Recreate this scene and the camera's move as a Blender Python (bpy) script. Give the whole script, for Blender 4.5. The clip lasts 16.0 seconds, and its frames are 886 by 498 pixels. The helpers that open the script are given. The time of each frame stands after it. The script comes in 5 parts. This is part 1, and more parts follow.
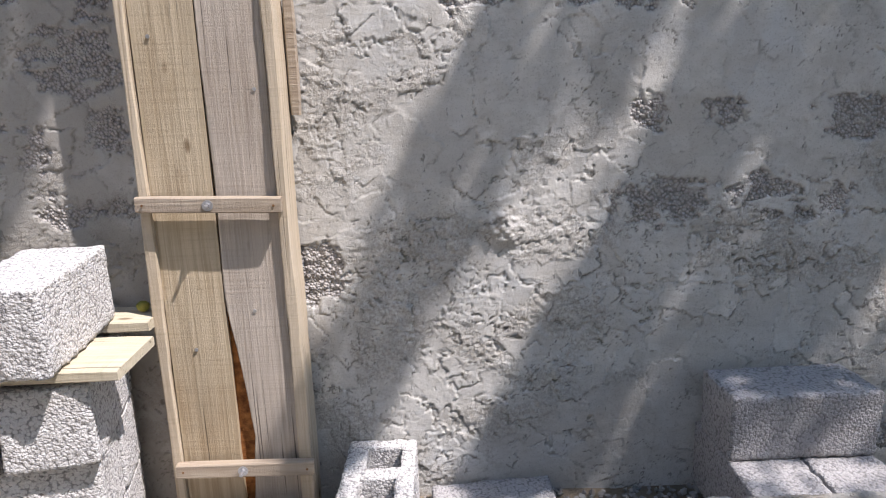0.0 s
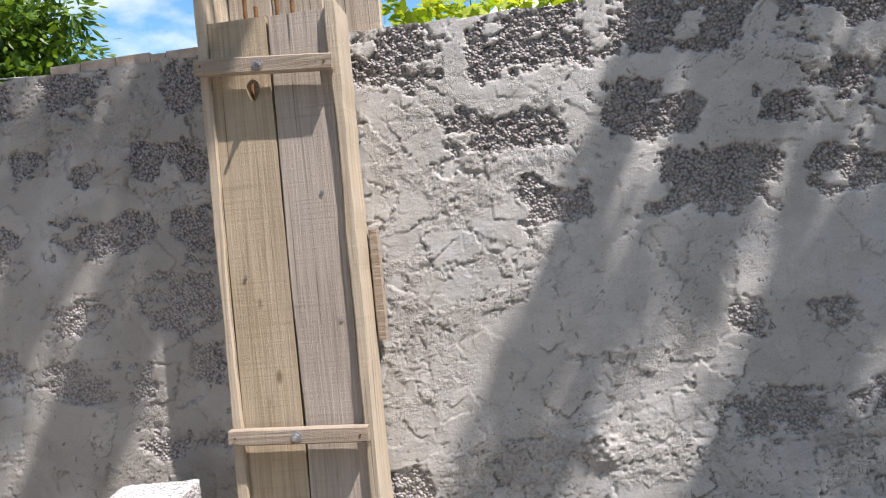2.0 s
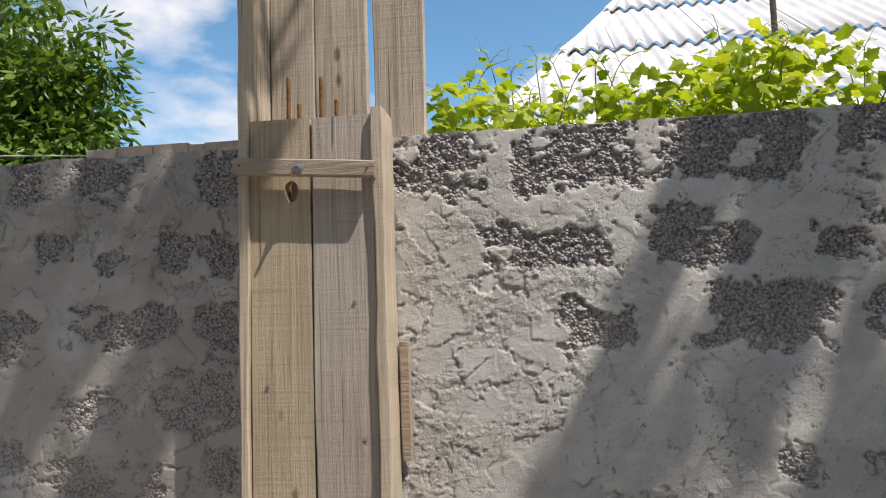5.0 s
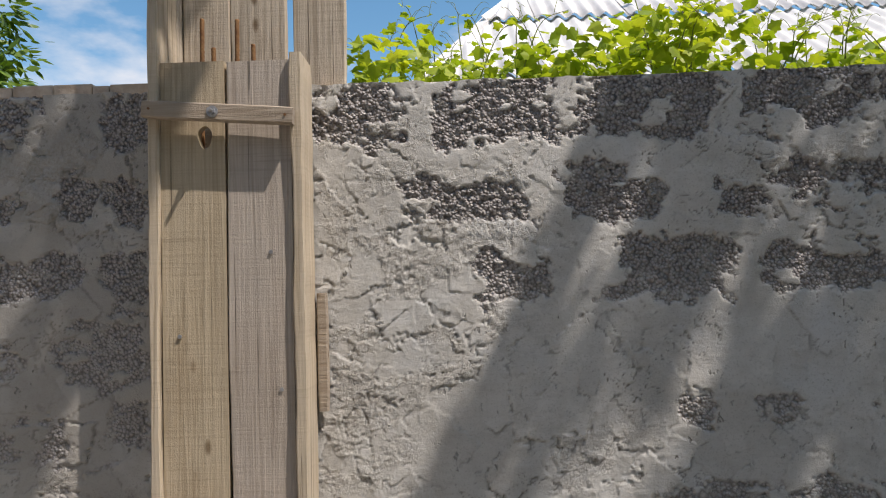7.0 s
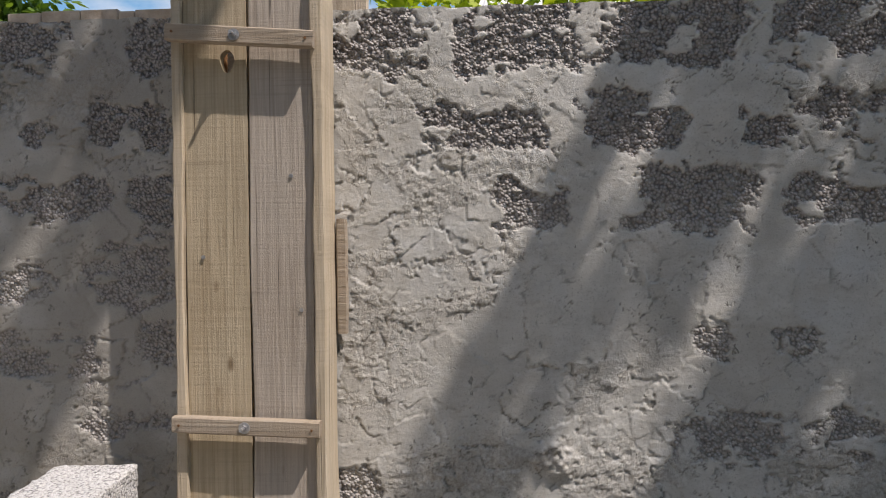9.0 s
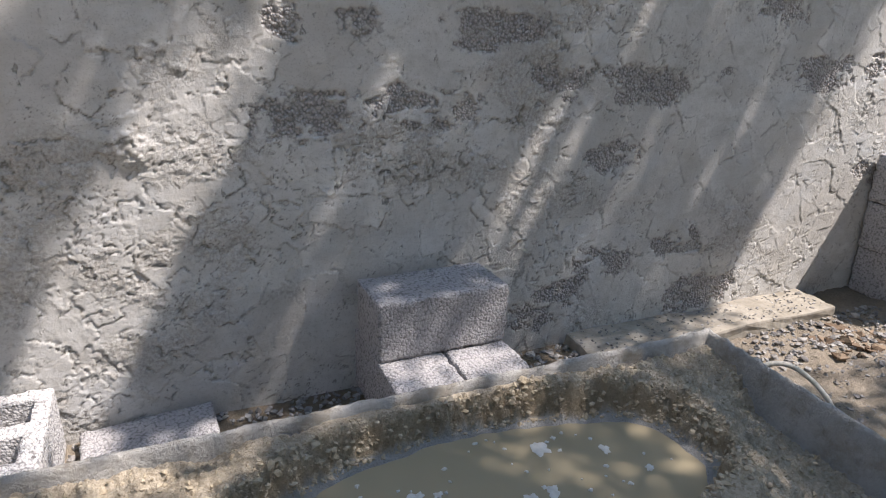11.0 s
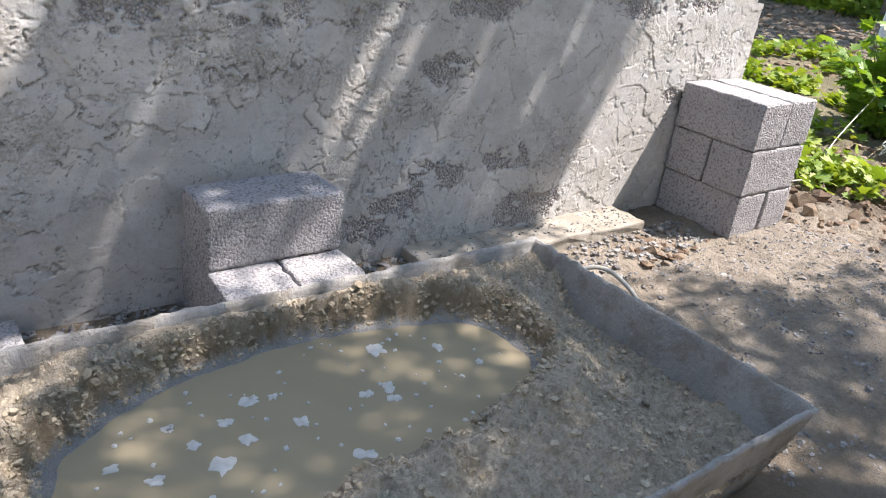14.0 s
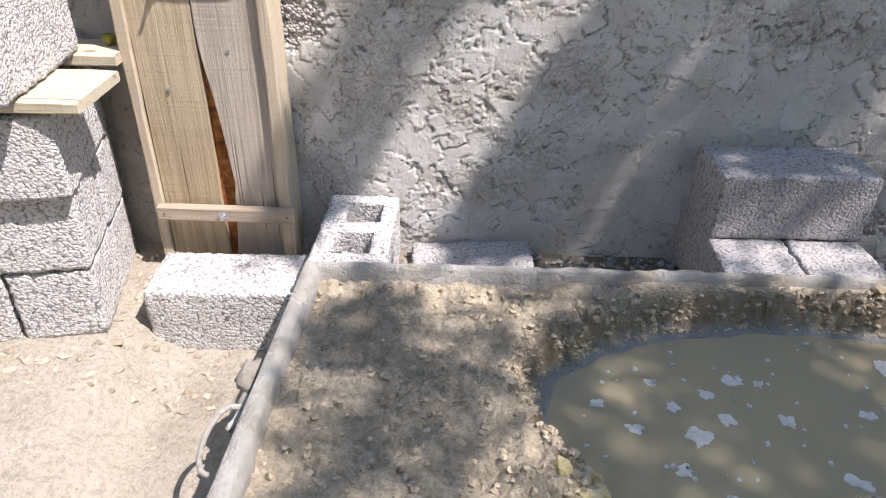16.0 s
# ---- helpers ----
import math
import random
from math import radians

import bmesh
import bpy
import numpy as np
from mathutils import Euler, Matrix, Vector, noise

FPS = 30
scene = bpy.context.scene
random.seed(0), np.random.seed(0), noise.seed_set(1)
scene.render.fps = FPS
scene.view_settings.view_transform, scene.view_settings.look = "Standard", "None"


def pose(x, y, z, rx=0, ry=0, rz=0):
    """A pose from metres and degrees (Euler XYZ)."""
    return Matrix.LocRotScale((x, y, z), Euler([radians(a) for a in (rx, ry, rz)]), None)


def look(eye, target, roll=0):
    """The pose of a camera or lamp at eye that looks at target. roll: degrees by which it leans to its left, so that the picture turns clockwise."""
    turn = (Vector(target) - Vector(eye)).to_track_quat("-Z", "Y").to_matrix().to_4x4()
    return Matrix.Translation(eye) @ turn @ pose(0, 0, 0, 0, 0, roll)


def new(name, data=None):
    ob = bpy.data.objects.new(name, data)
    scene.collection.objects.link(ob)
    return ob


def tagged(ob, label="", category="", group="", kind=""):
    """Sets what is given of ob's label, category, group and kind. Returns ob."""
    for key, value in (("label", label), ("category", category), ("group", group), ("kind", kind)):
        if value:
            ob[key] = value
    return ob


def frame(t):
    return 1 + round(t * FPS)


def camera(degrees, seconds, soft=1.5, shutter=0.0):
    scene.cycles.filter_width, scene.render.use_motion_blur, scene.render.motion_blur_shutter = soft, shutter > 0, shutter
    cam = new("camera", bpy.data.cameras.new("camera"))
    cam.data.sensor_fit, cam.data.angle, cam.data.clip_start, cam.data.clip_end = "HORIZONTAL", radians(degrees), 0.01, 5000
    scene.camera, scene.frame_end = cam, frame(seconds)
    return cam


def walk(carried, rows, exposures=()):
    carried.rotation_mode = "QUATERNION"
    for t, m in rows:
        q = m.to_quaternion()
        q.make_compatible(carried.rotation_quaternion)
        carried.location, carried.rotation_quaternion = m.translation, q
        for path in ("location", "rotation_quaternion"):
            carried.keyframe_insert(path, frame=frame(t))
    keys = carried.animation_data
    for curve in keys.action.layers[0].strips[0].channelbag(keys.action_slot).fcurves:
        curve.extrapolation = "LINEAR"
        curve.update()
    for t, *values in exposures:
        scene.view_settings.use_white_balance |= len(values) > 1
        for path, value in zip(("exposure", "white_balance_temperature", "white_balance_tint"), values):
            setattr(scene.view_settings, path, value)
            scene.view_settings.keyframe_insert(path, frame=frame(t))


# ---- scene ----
cam = camera(63.8, 16.0, soft=1.1)
PATH = [
    (0, (0.409, -1.863, 1.19), (0.44, 0.08, 0.717), -1.8),
    (0.5, (0.456, -1.836, 1.185), (0.315, 0.111, 0.749), -1.4),
    (1, (0.48, -1.836, 1.207), (0.218, 0.122, 0.897), -4.1),
    (1.5, (0.478, -1.837, 1.252), (0.245, 0.146, 1.13), -3.1),
    (2, (0.484, -1.822, 1.292), (0.23, 0.162, 1.325), -5.6),
    (2.5, (0.483, -1.824, 1.314), (0.203, 0.154, 1.413), -3.6),
    (3, (0.479, -1.807, 1.404), (0.175, 0.165, 1.547), -2.8),
    (5.5, (0.418, -1.759, 1.449), (0.172, 0.216, 1.636), -1.4),
    (6, (0.439, -1.765, 1.434), (0.298, 0.222, 1.614), -1.7),
    (6.5, (0.432, -1.759, 1.423), (0.338, 0.234, 1.559), -1.5),
    (7, (0.419, -1.759, 1.403), (0.371, 0.238, 1.502), -1.7),
    (7.5, (0.424, -1.759, 1.413), (0.381, 0.238, 1.505), -1.6),
    (8, (0.408, -1.759, 1.42), (0.329, 0.235, 1.544), -0.4),
    (8.5, (0.411, -1.765, 1.435), (0.226, 0.219, 1.601), 0.8),
    (9, (0.454, -1.769, 1.333), (0.312, 0.226, 1.309), -0.7),
    (9.5, (0.498, -1.797, 1.202), (0.499, 0.198, 1.062), -4.8),
    (10, (0.561, -1.827, 1.23), (0.827, 0.099, 0.761), -4.8),
    (12.5, (0.665, -1.871, 1.168), (1.784, -0.393, 0.418), 7.0),
    (13, (0.676, -1.9, 1.167), (1.906, -0.48, 0.481), 6.4),
    (13.5, (0.659, -1.891, 1.15), (1.929, -0.526, 0.429), 6.9),
    (14, (0.632, -1.873, 1.12), (1.744, -0.447, 0.265), 7.1),
    (14.5, (0.588, -1.858, 1.104), (1.347, -0.299, 0.109), 5.8),
    (15, (0.553, -1.829, 1.098), (1.006, -0.153, 0.103), 3.8),
    (15.5, (0.527, -1.814, 1.099), (0.719, -0.089, 0.105), 2.2),
    (16, (0.488, -1.798, 1.133), (0.474, -0.104, 0.07), 1.3),
]
EXPOSURES = [(0, 0.6, 6450, 18), (0.5, 0.6, 6450, 18), (1.5, 0.55, 6500, 18), (2.0, 0.6, 6550, 17), (3.2, 0.72, 6750, 16), (5.3, 0.05, 6900, 15), (5.5, 0.03, 6900, 15),
             (9.0, 0.0, 6900, 16), (10.0, 0.25, 6800, 17), (12.5, 1.1, 6650, 17), (14.0, 1.15, 6650, 17), (15.0, 1.28, 6650, 18), (16, 0.85, 6600, 18)]
walk(cam, [(t, look(eye, target, roll)) for t, eye, target, roll in PATH], EXPOSURES)

# ---- world and sun ----
SUN = Vector((2.3, -1.22, 4.5)).normalized()
world = bpy.data.worlds.new("sky")
scene.world = world
world.use_nodes = True
wn, wl = world.node_tree.nodes, world.node_tree.links
wn.clear()
sky = wn.new("ShaderNodeTexSky")
sky.sky_type = "NISHITA"
sky.sun_disc = False
sky.sun_elevation = math.asin(SUN.z)
sky.sun_rotation = math.atan2(SUN.x, SUN.y)
sky.air_density, sky.dust_density, sky.ozone_density = 1.0, 0.4, 2.0
coord = wn.new("ShaderNodeTexCoord")
cmap = wn.new("ShaderNodeMapping")
cmap.inputs["Scale"].default_value = (1.0, 1.0, 2.2)
cmap.inputs["Location"].default_value = (0.35, 0.1, 0.0)
cloud = wn.new("ShaderNodeTexNoise")
cloud.inputs["Scale"].default_value = 3.2
cloud.inputs["Detail"].default_value = 7.0
cloud.inputs["Roughness"].default_value = 0.55
cramp = wn.new("ShaderNodeValToRGB")
cramp.color_ramp.elements[0].position = 0.50
cramp.color_ramp.elements[1].position = 0.68
cmix = wn.new("ShaderNodeMixRGB")
cmix.inputs["Color2"].default_value = (10.0, 10.3, 10.8, 1)
bg = wn.new("ShaderNodeBackground")
bg.inputs["Strength"].default_value = 0.09
wout = wn.new("ShaderNodeOutputWorld")
wl.new(coord.outputs["Generated"], cmap.inputs["Vector"])
wl.new(cmap.outputs["Vector"], cloud.inputs["Vector"])
wl.new(cloud.outputs["Fac"], cramp.inputs["Fac"])
wl.new(cramp.outputs["Color"], cmix.inputs["Fac"])
blue = wn.new("ShaderNodeHueSaturation")
blue.inputs["Saturation"].default_value = 1.2
blue.inputs["Hue"].default_value = 0.488
blue.inputs["Value"].default_value = 1.85
wl.new(sky.outputs["Color"], blue.inputs["Color"])
wl.new(blue.outputs["Color"], cmix.inputs["Color1"])
wl.new(cmix.outputs["Color"], bg.inputs["Color"])
wl.new(bg.outputs["Background"], wout.inputs["Surface"])

sun = new("sun", bpy.data.lights.new("sun", "SUN"))
sun.data.energy = 5.0
sun.data.angle = radians(0.53)
sun.data.color = (1.0, 0.955, 0.89)
sun.matrix_world = look(SUN * 30, (0, 0, 0))


# ---- materials ----
class Nodes:
    def __init__(self, name, rough=0.9, metal=0.0, spec=0.3):
        self.m = bpy.data.materials.new(name)
        self.m.use_nodes = True
        self.t = self.m.node_tree
        self.b = self.t.nodes["Principled BSDF"]
        self.b.inputs["Roughness"].default_value = rough
        self.b.inputs["Metallic"].default_value = metal
        self.b.inputs["Specular IOR Level"].default_value = spec
        self.bumped = None
        self.co = self.t.nodes.new("ShaderNodeTexCoord").outputs["Object"]

    def n(self, kind):
        return self.t.nodes.new("ShaderNode" + kind)

    def link(self, a, b):
        self.t.links.new(a, b)

    def stretch(self, scale, offset=False):
        mp = self.n("Mapping")
        mp.inputs["Scale"].default_value = scale
        self.link(self.co, mp.inputs["Vector"])
        if offset:
            info, mul = self.n("ObjectInfo"), self.n("VectorMath")
            mul.operation = "SCALE"
            mul.inputs[0].default_value = (7.3, 3.1, 5.7)
            self.link(info.outputs["Random"], mul.inputs["Scale"])
            self.link(mul.outputs["Vector"], mp.inputs["Location"])
        return mp.outputs["Vector"]

    def noise(self, scale, detail=4, rough=0.55, vec=None, dist=0.0):
        x = self.n("TexNoise")
        x.inputs["Scale"].default_value, x.inputs["Detail"].default_value = scale, detail
        x.inputs["Roughness"].default_value, x.inputs["Distortion"].default_value = rough, dist
        self.link(vec or self.co, x.inputs["Vector"])
        return x.outputs["Fac"]

    def cells(self, scale, vec=None, feature="F1"):
        x = self.n("TexVoronoi")
        x.feature = feature
        x.inputs["Scale"].default_value = scale
        self.link(vec or self.co, x.inputs["Vector"])
        return x.outputs["Distance"]

    def ramp(self, fac, *stops):
        r = self.n("ValToRGB")
        e = r.color_ramp.elements
        while len(e) < len(stops):
            e.new(0.5)
        for k, (p, c) in zip(e, stops):
            k.position = p
            k.color = (*c, 1) if isinstance(c, tuple) else (c, c, c, 1)
        self.link(fac, r.inputs["Fac"])
        return r.outputs["Color"]

    def mix(self, fac, a, b, blend="MIX"):
        x = self.n("MixRGB")
        x.blend_type = blend
        for v, s in ((fac, "Fac"), (a, "Color1"), (b, "Color2")):
            if isinstance(v, (int, float)):
                x.inputs[s].default_value = v if s == "Fac" else (v, v, v, 1)
            elif isinstance(v, tuple):
                x.inputs[s].default_value = (*v, 1)
            else:
                self.link(v, x.inputs[s])
        return x.outputs["Color"]

    def terrace(self, fac, steps):
        """Flat steps with sharp edges: height, way past the edge, a tone for each step."""
        m, fl, fr, up, tone = (self.n("Math") for _ in range(5))
        m.operation, fl.operation, fr.operation, up.operation, tone.operation = "MULTIPLY", "FLOOR", "FRACT", "ADD", "PINGPONG"
        m.inputs[1].default_value = steps
        self.link(fac, m.inputs[0])
        self.link(m.outputs[0], fl.inputs[0])
        self.link(m.outputs[0], fr.inputs[0])
        rise = self.ramp(fr.outputs[0], (0.0, 0.0), (0.06, 1.0), (1.0, 0.55))
        self.link(fl.outputs[0], up.inputs[0])
        self.link(rise, up.inputs[1])
        half = self.n("Math")
        half.operation = "MULTIPLY"
        half.inputs[1].default_value = 0.37
        self.link(fl.outputs[0], half.inputs[0])
        tone.inputs[1].default_value = 1.0
        self.link(half.outputs[0], tone.inputs[0])
        return up.outputs[0], fr.outputs[0], tone.outputs[0]

    def attr(self, name):
        x = self.n("Attribute")
        x.attribute_name = name
        return x.outputs["Fac"]

    def rand(self):
        return self.n("ObjectInfo").outputs["Random"]

    def island(self):
        return self.n("NewGeometry").outputs["Random Per Island"]

    def bump(self, height, dist, strength=1.0):
        x = self.n("Bump")
        x.inputs["Distance"].default_value = dist
        if isinstance(strength, (int, float)):
            x.inputs["Strength"].default_value = strength
        else:
            self.link(strength, x.inputs["Strength"])
        self.link(height, x.inputs["Height"])
        if self.bumped:
            self.link(self.bumped, x.inputs["Normal"])
        self.bumped = x.outputs["Normal"]
        self.link(self.bumped, self.b.inputs["Normal"])

    def color(self, c):
        self.link(c, self.b.inputs["Base Color"])
        return self.m


def make_plaster():
    """Grey cement coat in overlapping smears, with the bare aggregate of the blocks where the attribute says so."""
    k = Nodes("cement_coat", 0.92, 0, 0.25)
    bare, smear = k.attr("bare"), k.attr("smear")
    tone = k.ramp(smear, (0.0, (0.36, 0.342, 0.317)), (0.25, (0.53, 0.515, 0.487)), (0.6, (0.66, 0.647, 0.62)), (1.0, (0.73, 0.718, 0.69)))
    tone = k.mix(k.ramp(k.noise(2.1, 5), (0.35, 0.0), (0.7, 0.4)), tone, (0.52, 0.497, 0.457))
    tone = k.mix(k.ramp(k.noise(19, 5, 0.65), (0.45, 0.0), (0.72, 0.5)), tone, (0.46, 0.443, 0.408))
    tone = k.mix(k.ramp(k.noise(4.3, 3), (0.52, 0.0), (0.70, 0.6)), tone, (0.63, 0.645, 0.655))
    drag = k.noise(1.0, 4, 0.6, k.stretch((14.0, 14.0, 70.0)))
    tone = k.mix(k.ramp(drag, (0.5, 0.0), (0.8, 0.25)), tone, (0.39, 0.373, 0.345))
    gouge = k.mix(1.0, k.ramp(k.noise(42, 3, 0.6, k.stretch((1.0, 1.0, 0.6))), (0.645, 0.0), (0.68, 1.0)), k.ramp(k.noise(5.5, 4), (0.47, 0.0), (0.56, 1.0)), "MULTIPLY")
    # gouges are darkened in colour too, as shade inside them
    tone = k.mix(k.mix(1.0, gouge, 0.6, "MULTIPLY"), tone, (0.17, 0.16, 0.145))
    # painted shade: near-black under the trowel lips and in the cracks
    tone = k.mix(k.attr("crevice_shade"), tone, (0.14, 0.13, 0.115))
    pool = k.noise(1.0, 5, 0.65, k.stretch((5.0, 5.0, 11.0)))
    tone = k.mix(k.ramp(pool, (0.50, 0.0), (0.66, 0.5)), tone, (0.44, 0.42, 0.387))
    tone = k.mix(k.ramp(k.noise(210, 3, 0.7), (0.55, 0.0), (0.70, 0.5)), tone, (0.27, 0.255, 0.23))
    sandy = k.attr("torn")
    tone = k.mix(k.mix(1.0, sandy, k.ramp(k.noise(120, 3, 0.7), (0.42, 0.0), (0.62, 0.55)), "MULTIPLY"), tone, (0.33, 0.30, 0.265))
    cell = k.cells(125)
    grain = k.ramp(cell, (0.10, (0.57, 0.545, 0.54)), (0.42, (0.43, 0.405, 0.40)), (0.74, (0.15, 0.14, 0.138)))
    grain = k.mix(k.ramp(k.noise(60, 3), (0.40, 0.0), (0.7, 0.5)), grain, (0.30, 0.265, 0.25))
    grain = k.mix(k.ramp(k.noise(16, 4, 0.7), (0.52, 0.0), (0.66, 0.75)), grain, (0.47, 0.45, 0.425))
    c = k.mix(bare, tone, grain)
    k.bump(gouge, -0.004, 0.8)
    k.bump(k.noise(30, 6, 0.7), 0.006, 0.22)
    k.bump(drag, 0.004, 0.2)
    k.bump(k.noise(160, 4, 0.7), 0.004, k.ramp(sandy, (0.0, 0.32), (0.6, 0.95)))
    k.bump(cell, -0.011, bare)
    return k.color(c)


def make_block(name, light):
    k = Nodes(name, 0.95, 0, 0.2)
    v = k.stretch((1, 1, 1), True)
    pit = k.cells(125, v)
    fine = k.cells(260, v)
    c = k.ramp(k.noise(6, 4, 0.6, v), (0.3, tuple(0.84 * x for x in light)), (0.7, light))
    c = k.mix(k.ramp(k.noise(110, 3, 0.65, v), (0.50, 0.0), (0.64, 0.55)), c, tuple(0.6 * x for x in light))
    # shade inside the pits is painted into the colour, besides the bump
    c = k.mix(k.ramp(pit, (0.55, 0.0), (0.78, 0.7)), c, (0.16, 0.155, 0.156))
    c = k.mix(k.ramp(k.noise(48, 2, 0.5, v), (0.68, 0.0), (0.73, 0.8)), c, (0.13, 0.125, 0.125))
    k.bump(k.noise(28, 4, 0.6, v), 0.012, 0.35)
    k.bump(pit, -0.008, 0.55)
    k.bump(fine, -0.004, 0.6)
    return k.color(c)


def make_wood(name, light, dark, axis=2, stain=0.4):
    """Weathered sawn board; the grain runs along the axis."""
    k = Nodes(name, 0.85, 0, 0.25)
    s = [95.0, 95.0, 95.0]
    s[axis] = 2.6
    v = k.stretch(tuple(s), True)
    f = k.noise(1.0, 5, 0.65, v, 0.6)
    c = k.ramp(f, (0.20, tuple(0.75 * x for x in dark)), (0.34, tuple(0.8 * a + 0.2 * b for a, b in zip(dark, light))), (0.52, tuple(0.65 * a + 0.35 * b for a, b in zip(light, dark))), (0.72, light))
    broad = k.noise(3.0, 4, 0.6, k.stretch((1, 1, 0.5) if axis == 2 else (0.5, 1, 1), True))
    c = k.mix(k.ramp(broad, (0.48, 0.0), (0.72, stain)), c, (0.25, 0.15, 0.06))
    saw = [4.0, 4.0, 4.0]
    saw[axis] = 150.0
    marks = k.ramp(k.noise(1.0, 3, 0.6, k.stretch(tuple(saw), True)), (0.48, 0.0), (0.70, 0.5))
    c = k.mix(k.mix(1.0, marks, k.ramp(k.noise(5.0, 4, 0.6), (0.42, 0.0), (0.62, 0.8)), "MULTIPLY"), c, tuple(0.8 * x for x in dark))
    patch = k.noise(7.0, 5, 0.65, k.stretch((1.6, 1.6, 0.5) if axis == 2 else (0.5, 1.6, 1.6), True))
    c = k.mix(k.ramp(patch, (0.42, 0.0), (0.70, 0.45)), c, tuple(0.62 * x for x in light))
    split = [120.0, 120.0, 120.0]
    split[axis] = 1.1
    crackle = k.ramp(k.noise(1.0, 3, 0.5, k.stretch(tuple(split), True)), (0.66, 0.0), (0.70, 0.8))
    c = k.mix(crackle, c, tuple(0.35 * x for x in dark))
    knot = [9.0, 9.0, 9.0]
    knot[axis] = 4.0
    c = k.mix(k.ramp(k.cells(1.0, k.stretch(tuple(knot), True)), (0.05, 0.75), (0.10, 0.0)), c, (0.12, 0.07, 0.03))
    k.bump(f, 0.004, 0.7)
    k.bump(crackle, -0.003, 0.7)
    k.bump(k.noise(1.0, 2, 0.5, k.stretch(tuple(saw), True)), 0.002, 0.35)
    k.bump(k.noise(220, 3, 0.7), 0.002, 0.45)
    return k.color(c)


def make_sand():
    k = Nodes("damp_sand", 0.93, 0, 0.3)
    wet = k.attr("wet")
    c = k.ramp(k.noise(5, 5, 0.6), (0.3, (0.46, 0.39, 0.295)), (0.7, (0.64, 0.56, 0.44)))
    c = k.mix(k.ramp(k.noise(75, 5, 0.75), (0.44, 0.0), (0.64, 0.65)), c, (0.24, 0.195, 0.135))
    c = k.mix(k.ramp(k.noise(170, 3, 0.7), (0.56, 0.0), (0.68, 0.7)), c, (0.58, 0.53, 0.45))
    c = k.mix(k.attr("clay"), c, (0.42, 0.32, 0.12))
    c = k.mix(k.mix(1.0, k.attr("damp"), 0.6, "MULTIPLY"), c, (0.22, 0.165, 0.10))
    c = k.mix(wet, c, (0.33, 0.325, 0.31))
    k.bump(k.noise(55, 7, 0.75), 0.024, 0.75)
    k.bump(k.noise(200, 3, 0.7), 0.006, 0.75)
    return k.color(c)


def make_soil():
    k = Nodes("soil", 0.95, 0, 0.2)
    pale = k.attr("pale")
    c = k.ramp(k.noise(2.2, 6, 0.65), (0.3, (0.15, 0.118, 0.085)), (0.7, (0.29, 0.24, 0.18)))
    c = k.mix(pale, c, k.ramp(k.noise(3.4, 6, 0.6), (0.3, (0.42, 0.375, 0.31)), (0.7, (0.56, 0.51, 0.44))))
    c = k.mix(k.ramp(k.noise(70, 4, 0.7), (0.45, 0.0), (0.75, 0.55)), c, (0.15, 0.12, 0.09))
    c = k.mix(k.attr("grassy"), c, k.ramp(k.noise(9, 4), (0.35, (0.07, 0.09, 0.025)), (0.65, (0.15, 0.17, 0.05))))
    k.bump(k.noise(34, 8, 0.75), 0.042, 0.7)
    k.bump(k.noise(150, 3), 0.006, 0.6)
    return k.color(c)


def make_gravel(name, a, b):
    k = Nodes(name, 0.9, 0, 0.25)
    c = k.ramp(k.island(), (0.0, a), (1.0, b))
    c = k.mix(k.ramp(k.noise(60, 4), (0.4, 0.0), (0.7, 0.4)), c, tuple(0.6 * x for x in a))
    k.bump(k.noise(90, 4), 0.006, 0.9)
    return k.color(c)


def make_trough():
    k = Nodes("cement_crusted_steel", 0.75, 0.0, 0.35)
    c = k.ramp(k.noise(4, 6, 0.65), (0.3, (0.36, 0.35, 0.33)), (0.7, (0.56, 0.55, 0.525)))
    c = k.mix(k.ramp(k.noise(34, 5, 0.7), (0.55, 0.0), (0.72, 0.7)), c, (0.27, 0.25, 0.22))
    c = k.mix(k.ramp(k.noise(9, 5, 0.7), (0.48, 0.0), (0.62, 0.6)), c, (0.29, 0.25, 0.19))
    k.bump(k.noise(22, 7, 0.75), 0.03, 0.9)
    return k.color(c)


def make_water():
    k = Nodes("muddy_water", 0.14, 0, 0.18)
    k.b.inputs["IOR"].default_value = 1.33
    c = k.ramp(k.noise(2.4, 3), (0.3, (0.30, 0.255, 0.172)), (0.7, (0.34, 0.29, 0.195)))
    k.bump(k.noise(7, 2), 0.004, 0.12)
    return k.color(c)


def make_leaf(name, a, b, through_light=0.45, rough=0.45):
    k = Nodes(name, rough, 0, 0.4)
    c = k.ramp(k.island(), (0.0, a), (1.0, b))
    c = k.mix(k.ramp(k.noise(40, 2), (0.4, 0.0), (0.7, 0.25)), c, tuple(0.6 * x for x in a))
    k.color(c)
    tr = k.n("BsdfTranslucent")
    k.link(k.mix(1.0, c, (1.0, 0.95, 0.35), "MULTIPLY"), tr.inputs["Color"])
    ms = k.n("MixShader")
    ms.inputs["Fac"].default_value = through_light
    out = k.t.nodes["Material Output"]
    k.link(k.b.outputs["BSDF"], ms.inputs[1])
    k.link(tr.outputs["BSDF"], ms.inputs[2])
    k.link(ms.outputs["Shader"], out.inputs["Surface"])
    return k.m


def make_plain(name, a, b, scale=30, rough=0.8, metal=0.0, bump=0.003, spec=0.3):
    k = Nodes(name, rough, metal, spec)
    k.bump(k.noise(scale * 2.5, 4), bump, 0.5)
    return k.color(k.ramp(k.noise(scale, 5, 0.6), (0.32, a), (0.68, b)))


